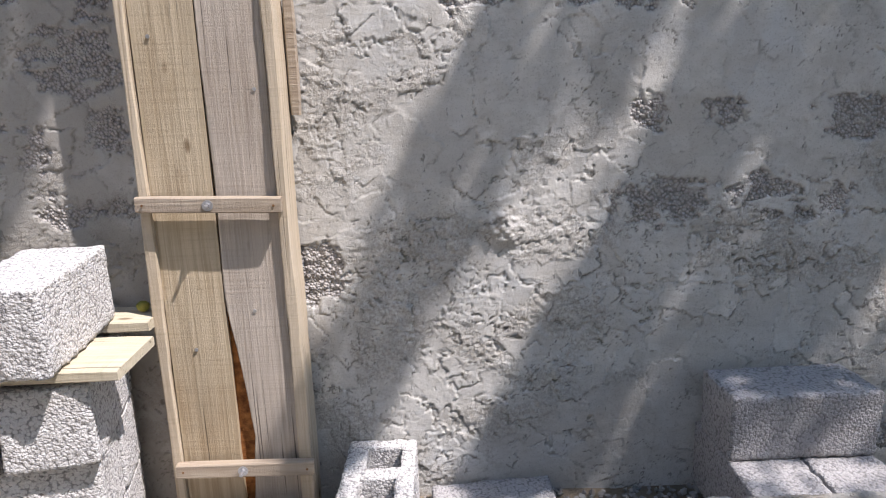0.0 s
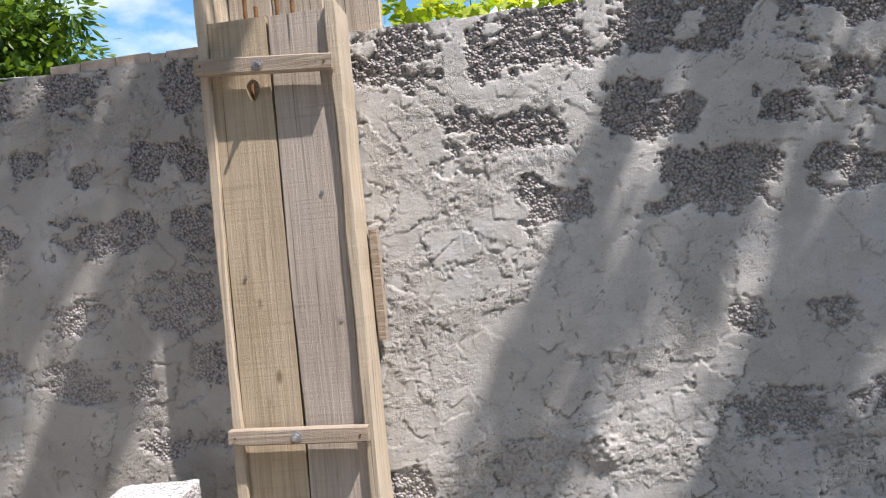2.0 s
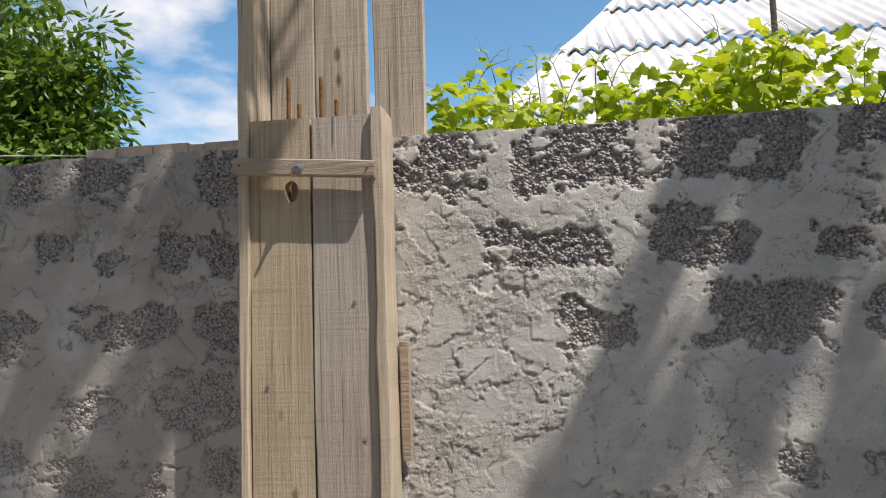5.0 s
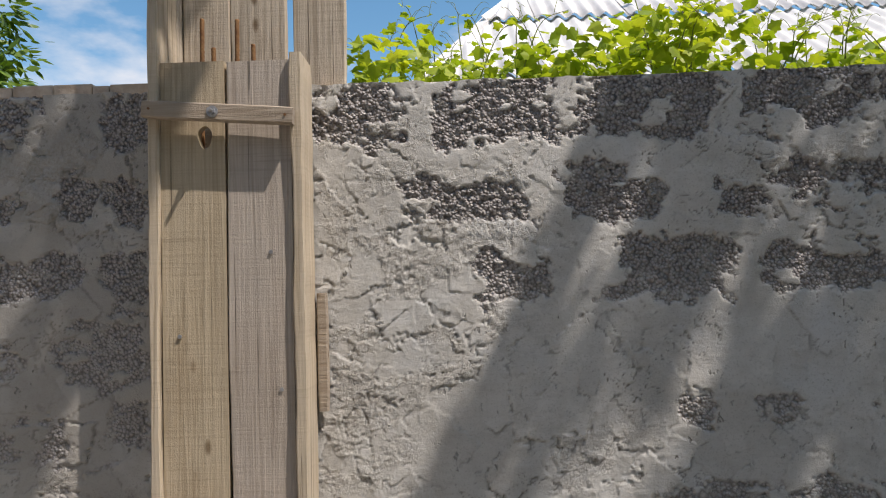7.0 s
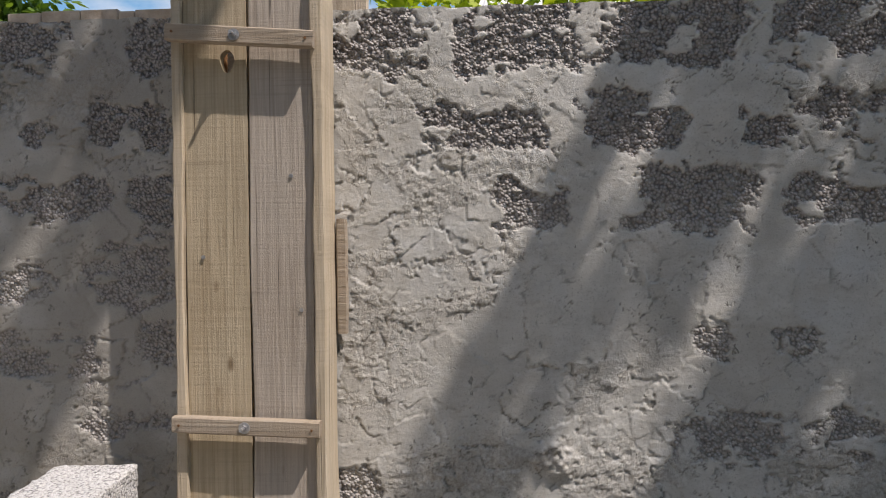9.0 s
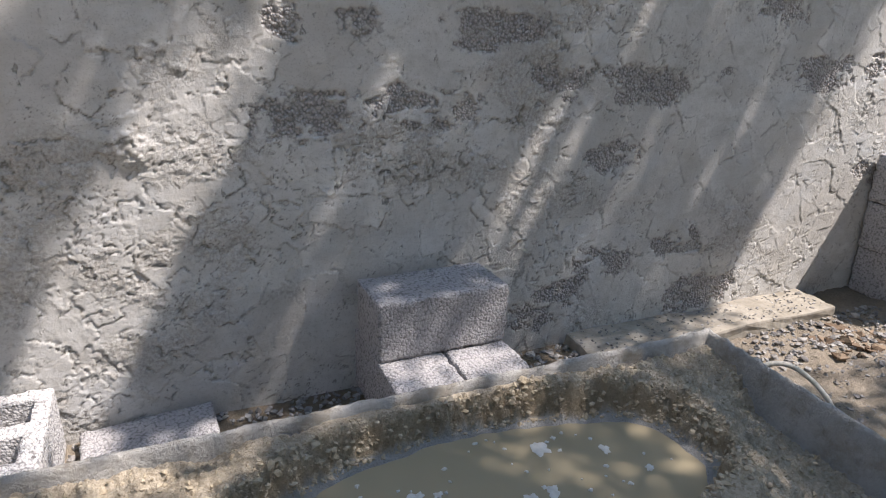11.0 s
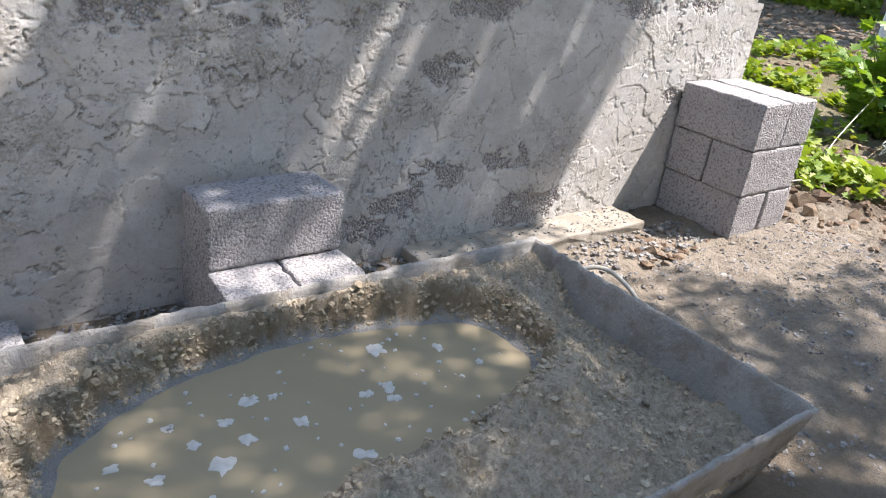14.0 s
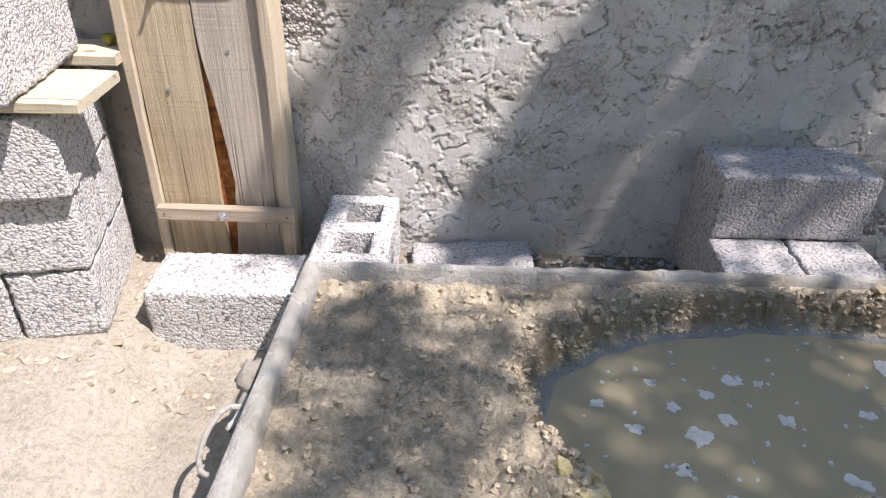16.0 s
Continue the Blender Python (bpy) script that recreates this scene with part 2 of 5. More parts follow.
PLASTER = make_plaster()
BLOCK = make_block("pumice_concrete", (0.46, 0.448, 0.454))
# same concrete, lightened: direct sun on the blocks is put into the colour
LIT_BLOCK = make_block("lit_pumice_concrete", (0.68, 0.667, 0.664))
WOOD_WARM = make_wood("weathered_pine_warm", (0.60, 0.505, 0.37), (0.34, 0.265, 0.175), 2, 0.5)
WOOD_GREY = make_wood("weathered_pine_grey", (0.57, 0.505, 0.44), (0.32, 0.27, 0.225), 2, 0.2)
WOOD_EDGE = make_wood("sawn_pine_edge", (0.64, 0.55, 0.43), (0.40, 0.32, 0.225), 2, 0.25)
WOOD_BATTEN = make_wood("pine_batten", (0.46, 0.39, 0.315), (0.27, 0.21, 0.155), 0, 0.25)
WOOD_OLD = make_wood("old_board_with_cement", (0.66, 0.575, 0.47), (0.30, 0.24, 0.175), 2, 0.35)
WOOD_PLANK = make_wood("pale_plank", (0.62, 0.56, 0.44), (0.44, 0.38, 0.27), 0, 0.12)
ROTTEN = make_plain("rotten_wood", (0.13, 0.045, 0.014), (0.45, 0.19, 0.06), 45, 0.95, 0, 0.008)
STEEL = make_plain("zinc_bolt", (0.38, 0.38, 0.40), (0.55, 0.55, 0.56), 60, 0.45, 0.8, 0.001)
RUST = make_plain("rusty_steel", (0.16, 0.075, 0.035), (0.30, 0.17, 0.08), 80, 0.8, 0.3, 0.002)
SAND = make_sand()
SOIL = make_soil()
GRAVEL = make_gravel("gravel", (0.19, 0.18, 0.175), (0.42, 0.405, 0.385))
PEBBLE = make_gravel("pebbles", (0.28, 0.235, 0.175), (0.50, 0.44, 0.36))
SAND_CRUMB = make_gravel("sand_crumb", (0.37, 0.31, 0.22), (0.53, 0.455, 0.345))
CLOD = make_gravel("earth_clods", (0.14, 0.095, 0.065), (0.32, 0.245, 0.175))
TROUGH = make_trough()
WATER = make_water()
FOAM = make_plain("cement_scum", (0.50, 0.49, 0.45), (0.64, 0.63, 0.60), 50, 0.8)
CONCRETE = make_plain("old_concrete", (0.24, 0.215, 0.175), (0.38, 0.35, 0.30), 14, 0.93, 0, 0.012)
MORTAR = make_plain("mortar", (0.46, 0.36, 0.28), (0.66, 0.57, 0.48), 25, 0.92, 0, 0.008)
ROOFING = make_plain("white_fibre_cement", (0.60, 0.585, 0.565), (0.74, 0.725, 0.71), 3, 0.8, 0, 0.002)
VINE = make_leaf("vine_leaf", (0.28, 0.42, 0.035), (0.60, 0.68, 0.09), 0.55)
SHOOT = make_plain("green_shoot", (0.16, 0.20, 0.05), (0.22, 0.26, 0.08), 40, 0.6)
CHERRY = make_leaf("cherry_leaf", (0.08, 0.16, 0.025), (0.22, 0.33, 0.06), 0.4, 0.35)
DARK_LEAF = make_leaf("hedge_leaf", (0.025, 0.06, 0.012), (0.09, 0.15, 0.03), 0.3)
BUSH_LEAF = make_leaf("bush_leaf", (0.12, 0.25, 0.03), (0.28, 0.42, 0.06), 0.45)
WEED = make_leaf("weed_leaf", (0.16, 0.27, 0.03), (0.38, 0.46, 0.08), 0.4)
BARK = make_plain("dark_bark", (0.07, 0.05, 0.04), (0.17, 0.13, 0.10), 25, 0.95, 0, 0.02)
LIME = make_plain("limewash", (0.62, 0.62, 0.60), (0.80, 0.80, 0.79), 18, 0.9, 0, 0.01)
CORD = make_plain("pale_cord", (0.48, 0.45, 0.38), (0.66, 0.63, 0.56), 80, 0.8)
CLAY = make_plain("fired_clay", (0.40, 0.235, 0.155), (0.52, 0.335, 0.235), 25, 0.9, 0, 0.004)
FRUIT = make_plain("green_husk", (0.16, 0.17, 0.03), (0.28, 0.25, 0.05), 60, 0.6)
# for the added walls out of view; mid-dark so they bounce little light
FILL_BLOCKER = make_plain("fill_blocker_render", (0.34, 0.31, 0.265), (0.46, 0.43, 0.38), 5, 0.9)
RENDER_WALL = make_plain("house_render", (0.55, 0.52, 0.46), (0.68, 0.65, 0.59), 5, 0.9)


# ---- helpers of the scene ----
def thing(name, at, label, category, group="", kind=""):
    root = new(name)
    root.location = at
    root.empty_display_size = 0.05
    return tagged(root, label, category, group, kind)


def mesh_of(name, bm, mat, smooth=False):
    me = bpy.data.meshes.new(name)
    bmesh.ops.recalc_face_normals(bm, faces=bm.faces[:])
    bm.to_mesh(me)
    bm.free()
    me.materials.append(mat)
    if smooth:
        me.polygons.foreach_set("use_smooth", [True] * len(me.polygons))
    return me


def part(name, bm, mat, parent=None, label="", smooth=False):
    """Links a bmesh, or a ready mesh, as one object under its thing."""
    me = bm if isinstance(bm, bpy.types.Mesh) else mesh_of(name, bm, mat, smooth)
    ob = new(name, me)
    ob.parent = parent
    return tagged(ob, label)


def arrays_mesh(name, verts, faces, mat, smooth=True):
    me = bpy.data.meshes.new(name)
    verts = np.asarray(verts, dtype=np.float32)
    faces = np.asarray(faces, dtype=np.int32)
    me.vertices.add(len(verts))
    me.vertices.foreach_set("co", verts.ravel())
    k = faces.shape[1]
    me.loops.add(faces.size)
    me.loops.foreach_set("vertex_index", faces.ravel())
    me.polygons.add(len(faces))
    me.polygons.foreach_set("loop_start", np.arange(0, faces.size, k, dtype=np.int32))
    me.update(calc_edges=True)
    me.polygons.foreach_set("use_smooth", [smooth] * len(faces))
    me.materials.append(mat)
    return me


def grid_faces(nu, nv):
    i = (np.arange(nu - 1)[:, None] * nv + np.arange(nv - 1)[None, :]).ravel()
    return np.stack([i, i + nv, i + nv + 1, i + 1], 1)


def set_attr(me, name, values):
    a = me.attributes.new(name, "FLOAT", "POINT")
    a.data.foreach_set("value", np.asarray(values, dtype=np.float32).ravel())


def vnoise(x, y, seed=0):
    """Smooth value noise, -1 to 1, over arrays."""
    xi, yi = np.floor(x).astype(np.int64), np.floor(y).astype(np.int64)
    fx, fy = x - xi, y - yi
    fx, fy = fx * fx * (3 - 2 * fx), fy * fy * (3 - 2 * fy)

    def h(a, b):
        n = (a * 374761393 + b * 668265263 + seed * 1442695041) & 0x7FFFFFFF
        n = ((n ^ (n >> 13)) * 1274126177) & 0x7FFFFFFF
        return ((n ^ (n >> 16)) & 0xFFFF) / 32767.5 - 1
    return (h(xi, yi) * (1 - fx) + h(xi + 1, yi) * fx) * (1 - fy) + (h(xi, yi + 1) * (1 - fx) + h(xi + 1, yi + 1) * fx) * fy


def fbm(x, y, octaves=4, seed=0, gain=0.5):
    s, a, t = 0, 1.0, 0
    for o in range(octaves):
        s = s + a * vnoise(x * 2 ** o + 17.3 * o, y * 2 ** o - 9.1 * o, seed + o)
        t += a
        a *= gain
    return s / t


def step(a, b, x):
    f = np.clip((x - a) / (b - a), 0, 1)
    return f * f * (3 - 2 * f)


def box(bm, x0, x1, y0, y1, z0, z1, bevel=0.0, rot=None):
    m = Matrix.Translation(((x0 + x1) / 2, (y0 + y1) / 2, (z0 + z1) / 2))
    if rot:
        m = m @ rot
    vs = bmesh.ops.create_cube(bm, size=1, matrix=m @ Matrix.Diagonal((x1 - x0, y1 - y0, z1 - z0, 1)))["verts"]
    if bevel:
        es = list({e for v in vs for e in v.link_edges})
        bmesh.ops.bevel(bm, geom=es, offset=bevel, segments=2, affect="EDGES", profile=0.6)
    return vs


def board(x0, x1, y0, y1, z0, z1, seed, wobble=0.003, axis=2, cell=0.05):
    """A sawn board: a box cut across its length, with slightly wandering, worn edges."""
    bm = bmesh.new()
    lo, hi = [x0, y0, z0], [x1, y1, z1]
    n = max(2, int((hi[axis] - lo[axis]) / cell))
    o = [a for a in (0, 1, 2) if a != axis]
    b = min(0.003, 0.2 * min(hi[o[0]] - lo[o[0]], hi[o[1]] - lo[o[1]]))
    rnd = random.Random(seed)
    ph = [rnd.uniform(0, 99) for _ in range(4)]
    rings = []
    for i in range(n + 1):
        f = i / n
        s = lo[axis] + f * (hi[axis] - lo[axis])
        d = [wobble * noise.noise((s * 3.1, p, 0.5)) + 0.4 * wobble * noise.noise((s * 17, p, 2.5)) for p in ph]
        a0, a1, c0, c1 = lo[o[0]] + d[0], hi[o[0]] + d[1], lo[o[1]] + d[2] * 0.5, hi[o[1]] + d[3] * 0.5
        if i in (0, n):
            a0, a1, c0, c1 = a0 + 0.001, a1 - 0.001, c0 + 0.001, c1 - 0.001
        ring = []
        for p, q in ((a0 + b, c0), (a1 - b, c0), (a1, c0 + b), (a1, c1 - b), (a1 - b, c1), (a0 + b, c1), (a0, c1 - b), (a0, c0 + b)):
            co = [0, 0, 0]
            co[axis], co[o[0]], co[o[1]] = s, p, q
            ring.append(bm.verts.new(co))
        rings.append(ring)
    for r, q in zip(rings, rings[1:]):
        for j in range(8):
            bm.faces.new((r[j], r[(j + 1) % 8], q[(j + 1) % 8], q[j]))
    bm.faces.new(rings[0][::-1])
    bm.faces.new(rings[-1])
    return bm


def tube(points, radius, sides=8, taper=1.0, bm=None):
    """A round rod along points; radius falls to radius * taper."""
    bm = bm or bmesh.new()
    pts = [Vector(p) for p in points]
    rings, side = [], None
    for i, p in enumerate(pts):
        d = (pts[min(i + 1, len(pts) - 1)] - pts[max(i - 1, 0)]).normalized()
        if side is None:
            side = d.orthogonal().normalized()
        side = (side - d * side.dot(d)).normalized()
        up = d.cross(side)
        r = radius * (1 + (taper - 1) * i / max(1, len(pts) - 1))
        rings.append([bm.verts.new(p + r * (math.cos(a) * side + math.sin(a) * up)) for a in (2 * math.pi * j / sides for j in range(sides))])
    for r, q in zip(rings, rings[1:]):
        for j in range(sides):
            bm.faces.new((r[j], r[(j + 1) % sides], q[(j + 1) % sides], q[j]))
    bm.faces.new(rings[0][::-1])
    bm.faces.new(rings[-1])
    return bm


def smooth_line(points, n=8):
    """More points along a rounded line through the given ones."""
    p = [Vector(a) for a in points]
    out = []
    for i in range(len(p) - 1):
        a, b, c, d = p[max(i - 1, 0)], p[i], p[i + 1], p[min(i + 2, len(p) - 1)]
        for k in range(n):
            t = k / n
            out.append(0.5 * (2 * b + (c - a) * t + (2 * a - 5 * b + 4 * c - d) * t * t + (3 * b - a - 3 * c + d) * t ** 3))
    return out + [p[-1]]


# ---- wall ----
WX0, WX1, WTOP = -2.6, 3.70, 1.912
# bare patches of block in the coat: middle x, middle z, half width, half height
BARE_TOP = [(0.17, 1.835, .113, .070), (0.51, 1.825, .150, .075), (0.91, 1.835, .156, .078), (1.28, 1.835, .138, .078), (1.66, 1.84, .15, .07),
            (0.45, 1.61, .125, .048), (0.80, 1.62, .104, .066), (1.21, 1.61, .141, .062), (1.50, 1.63, .085, .035), (1.86, 1.62, .12, .05),
            (0.56, 1.42, .087, .060), (0.92, 1.43, .150, .070), (1.30, 1.42, .140, .056), (1.70, 1.42, .13, .05)]
BARE_LOW = [(0.98, 1.09, .035, .040), (1.20, 1.07, .041, .028), (1.58, 1.06, .110, .050), (1.035, 0.85, .130, .055), (1.355, 0.845, .120, .054),
            (0.10, 0.68, .066, .066), (1.79, 0.89, .087, .055), (2.12, 0.88, .122, .055), (2.46, 0.92, .053, .024), (2.91, 0.90, .105, .050),
            (3.28, 0.91, .120, .034), (2.04, 0.66, .080, .040), (1.86, 0.22, .10, .050), (2.02, 0.30, .10, .045), (2.33, 0.32, .130, .032),
            (2.46, 0.11, .150, .058), (1.74, 0.12, .065, .040), (3.57, 1.06, .13, .05), (2.62, 1.12, .1, .04), (3.25, 0.50, .10, .035)]
BARE_SIDE = [(-0.97, 1.86, .055, .052), (-0.73, 1.85, .102, .064), (-0.41, 1.84, .060, .066), (-0.88, 1.66, .046, .044), (-0.73, 1.64, .037, .036), (-0.55, 1.64, .042, .048),
             (-0.41, 1.63, .048, .050), (-0.68, 1.45, .127, .050), (-0.41, 1.42, .054, .070), (-0.76, 1.23, .079, .045), (-0.48, 1.25, .105, .080), (-0.78, 1.05, .102, .042),
             (-0.40, 1.08, .045, .047), (-0.60, 1.06, .040, .060), (-0.48, 0.87, .09, .028), (-1.10, 1.42, .12, .06), (-1.06, 1.10, .10, .05), (-0.70, 0.66, .12, .05)]


def bare_mask(X, Z):
    m = np.zeros_like(X)
    wob = 0.050 * fbm(X * 15, Z * 15, 4, 5, 0.68) + 0.014 * fbm(X * 60, Z * 60, 2, 9)
    for cx, cz, hw, hh in BARE_TOP + BARE_LOW + BARE_SIDE:
        dx, dz = np.abs(X - cx) / hw, np.abs(Z - cz) / hh
        d = (np.maximum(dx, dz) * 0.6 + 0.4 * np.hypot(dx, dz) - 1.08) * min(hw, hh)
        m = np.maximum(m, step(0.010, -0.006, d + wob))
    thin = 0.75 + 0.25 * step(1.2, 1.6, Z)
    return m * thin * step(-0.30, -0.18, fbm(X * 9, Z * 15, 4, 21, 0.65))


def wall_relief(X, Z, d):
    """Height of the coat: long trowel strokes that fade in and end in a torn lip, with torn sandy stretches between them."""
    rng = np.random.default_rng(77)
    nx, nz = X.shape
    x0, z0 = X[0, 0], Z[0, 0]
    bare = bare_mask(X, Z)
    near = step(0.95, 0.45, X) * step(0.0, 0.08, X)
    rough = step(-0.10, 0.38, fbm(X * 2.3, Z * 2.9, 4, 61) + 0.34 * near + 0.1 * step(-0.3, -0.5, X))
    h = 0.0035 * fbm(X * 2.2, Z * 3.2, 3, 71)
    tone = 0.5 + 0.2 * fbm(X * 3, Z * 3, 3, 73)
    # left of the shuttering: darker coat, with the shade there painted into its tone
    left_shade = 0.6 * step(-0.15, -0.35, X)
    # mask of the shade painted below stroke lips, in cracks and round the lump
    crevice_shade = np.zeros_like(X)
    tear = fbm(X * 55, Z * 55, 3, 74, 0.65)
    wave = fbm(X * 12, Z * 12, 3, 75)
    W, H = X[-1, 0] - x0, Z[0, -1] - z0
    for k in range(3300):
        cx, cz = x0 + W * rng.random(), z0 + H * rng.random()
        i, j = int((cx - x0) / d), int((cz - z0) / d)
        r = rough[min(i, nx - 1), min(j, nz - 1)]
        small = k > 1500
        if small and rng.random() > 0.10 + 0.90 * r:
            continue
        ln = rng.uniform(0.014, 0.045) if small else rng.uniform(0.05, 0.16)
        wd = ln * (rng.uniform(0.35, 1.0) if small else rng.uniform(0.28, 0.65))
        a = rng.choice((0.6, -0.5, 2.4, -1.3, 3.6)) + rng.normal(0, 0.45)
        m = int(1.45 * ln / d) + 3
        sl = (slice(max(0, i - m), min(nx, i + m)), slice(max(0, j - m), min(nz, j + m)))
        dx, dz = X[sl] - cx, Z[sl] - cz
        if dx.size < 16:
            continue
        s, t = dx * math.cos(a) + dz * math.sin(a), -dx * math.sin(a) + dz * math.cos(a)
        ragged = tear[sl] * (0.30 + 0.35 * r) + wave[sl] * 0.45
        e = np.maximum(np.abs(s) / ln, np.abs(t) / wd * (0.86 + 0.14 * np.abs(s) / ln)) + ragged * (0.012 / min(wd, 0.03))
        inside = step(1.0 + 0.35 * d / wd, 1.0 - 0.55 * d / wd, e)
        along = np.clip((s / ln + 1) / 2, 0, 1)
        lip = rng.uniform(0.0006, 0.0026) * (0.6 + 0.5 * r) * (0.65 if small else 1.0)
        fade = inside * (0.12 + 0.88 * step(0.0, 0.75, along))
        level = h[sl].mean() + lip * along ** 2 + 0.0010 * np.abs(t / wd) ** 3
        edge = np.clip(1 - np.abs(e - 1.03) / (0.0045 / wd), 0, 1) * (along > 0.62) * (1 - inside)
        h[sl] = h[sl] * (1 - 0.85 * fade) + level * 0.85 * fade - 0.0022 * edge * (0.3 + r) * (tear[sl] > -0.2)
        tone[sl] = tone[sl] * (1 - 0.7 * fade) + 0.7 * fade * rng.uniform(0.25, 0.85)
        crevice_shade[sl] = np.maximum(crevice_shade[sl] * (1 - 0.9 * fade), edge * (tear[sl] > rng.uniform(-0.1, 0.3)) * (0.55 + 0.3 * r))
    # torn stretches: ragged flakes that stand a little proud, ending in small ledges
    torn = rough * step(0.02, 0.16, fbm(X * 7, Z * 9, 4, 83, 0.6) + 0.10 * near)
    f = fbm(X * 30 + 0.6 * wave, Z * 38, 4, 84, 0.7) * 3.0
    ledge = np.floor(f) + step(0.0, 0.16, f - np.floor(f))
    h += torn * (0.0012 * ledge + 0.0016 * fbm(X * 90, Z * 90, 2, 85))
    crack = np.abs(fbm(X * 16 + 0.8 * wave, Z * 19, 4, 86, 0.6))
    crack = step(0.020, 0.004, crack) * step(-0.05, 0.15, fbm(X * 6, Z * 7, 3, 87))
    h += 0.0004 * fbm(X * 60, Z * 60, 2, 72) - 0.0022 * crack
    crevice_shade = np.maximum(crevice_shade, 0.75 * crack)
    lump = step(0.075, 0.02, np.hypot(X - 0.60, (Z - 0.79) * 1.1)) * (0.5 + 0.5 * fbm(X * 45, Z * 45, 3, 91))
    h = h * (1 - 0.75 * bare) - 0.004 * bare + 0.0055 * bare * fbm(X * 95, Z * 95, 2, 95) + 0.022 * lump
    crevice_shade = crevice_shade * (1 - bare) + 0.5 * step(0.4, 0.8, lump) * (fbm(X * 60, Z * 60, 2, 92) < -0.1)
    return h, bare, tone - left_shade, crevice_shade, torn


def build_wall():
    d = 0.0035
    xs = np.arange(-1.30, WX1 + d / 2, d)
    zs = np.linspace(-0.08, WTOP, int((WTOP + 0.08) / d) + 1)
    X, Z = np.meshgrid(xs, zs, indexing="ij")
    h, bare, tone, crevice_shade, torn = wall_relief(X, Z, d)
    edge = 0.006 * fbm(X * 22, Z * 0, 4, 99)
    Zt = np.where(Z > WTOP - 0.001, Z + edge, Z)
    # toothed end: every second course stops short
    course = np.floor((Z - 0.11) / 0.2).astype(int) % 2
    end = WX1 - 0.05 * (course == 0) * step(0.75, 0.8, Z) - 0.012 * np.abs(fbm(Z * 14, X * 0, 3, 98))
    Xt = np.where(X > WX1 - 0.12, WX1 - 0.12 + (X - WX1 + 0.12) / 0.12 * (end - WX1 + 0.12), X)
    me = arrays_mesh("wall_face", np.stack([Xt, -h, Zt], -1).reshape(-1, 3), grid_faces(len(xs), len(zs)), PLASTER)
    set_attr(me, "bare", bare)
    set_attr(me, "smear", tone)
    set_attr(me, "crevice_shade", crevice_shade)
    set_attr(me, "torn", torn)
    wall = tagged(new("wall_north"), "roughly coated grey pumice block garden wall", "wall", kind="structure")
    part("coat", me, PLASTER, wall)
    bm = bmesh.new()
    box(bm, -1.30, WX1 - 0.075, 0.013, 0.20, -0.2, WTOP - 0.01)
    for i in range(10):
        if i % 2:
            box(bm, WX1 - 0.10, WX1 - 0.025, 0.014, 0.195, max(0.7, 0.1 + 0.2 * i - 0.19), min(WTOP - 0.012, 0.1 + 0.2 * i))
    box(bm, WX0, -1.30, 0.0, 0.20, -0.2, WTOP)
    part("blockwork", bm, BLOCK, wall)
    # crumbling bedding along the top
    bm = bmesh.new()
    rnd = random.Random(5)
    x = -0.80
    while x < -0.33:
        w = rnd.uniform(0.04, 0.12)
        box(bm, x, min(x + w, -0.30), 0.004, 0.17, WTOP - 0.004, WTOP + rnd.uniform(0.014, 0.028), 0.003)
        x += w + 0.002
    part("mortar_bed", bm, MORTAR, wall, "crumbly pinkish mortar on the wall's top")
    bm = bmesh.new()
    box(bm, 0.065, 1.9, 0.02, 0.18, WTOP - 0.006, WTOP + 0.004, 0.002)
    part("mortar_bed", bm, MORTAR, wall)


build_wall()

# unseen plain walls, added behind the camera to cut the sky's fill light
for name, x0, x1, y0, y1, top in (("wall_south", -7.0, 9.0, -5.3, -5.0, 6.2), ("wall_west", -6.3, -6.0, -5.3, 0.0, 4.6)):
    bm = bmesh.new()
    box(bm, x0, x1, y0, y1, -0.3, top)
    tagged(part(name, bm, FILL_BLOCKER), "unseen plain wall added to hold back sky light", "wall", kind="structure")

# foundation strip that shows past the trough
bm = bmesh.new()
box(bm, 1.9, 2.99, -0.185, 0.0, -0.20, 0.045, 0.008)
bmesh.ops.subdivide_edges(bm, edges=bm.edges[:], cuts=9, use_grid_fill=True)
for v in bm.verts:
    v.co += 0.010 * noise.noise_vector(v.co * 12) + 0.005 * noise.noise_vector(v.co * 40)
tagged(part("foundation", bm, CONCRETE), "pale rough concrete foundation strip under the wall", "foundation", kind="structure")


# ---- ground: one sheet to the horizon ----
def graded(fine0, fine1, d, far, grow=1.22):
    mid = list(np.arange(fine0, fine1 + d / 2, d))
    a, s = fine0, d
    low = []
    while a > -far:
        s *= grow
        a -= s
        low.append(a)
    b, s = mid[-1], d
    high = []
    while b < far:
        s *= grow
        b += s
        high.append(b)
    return np.array(low[::-1] + mid + high)


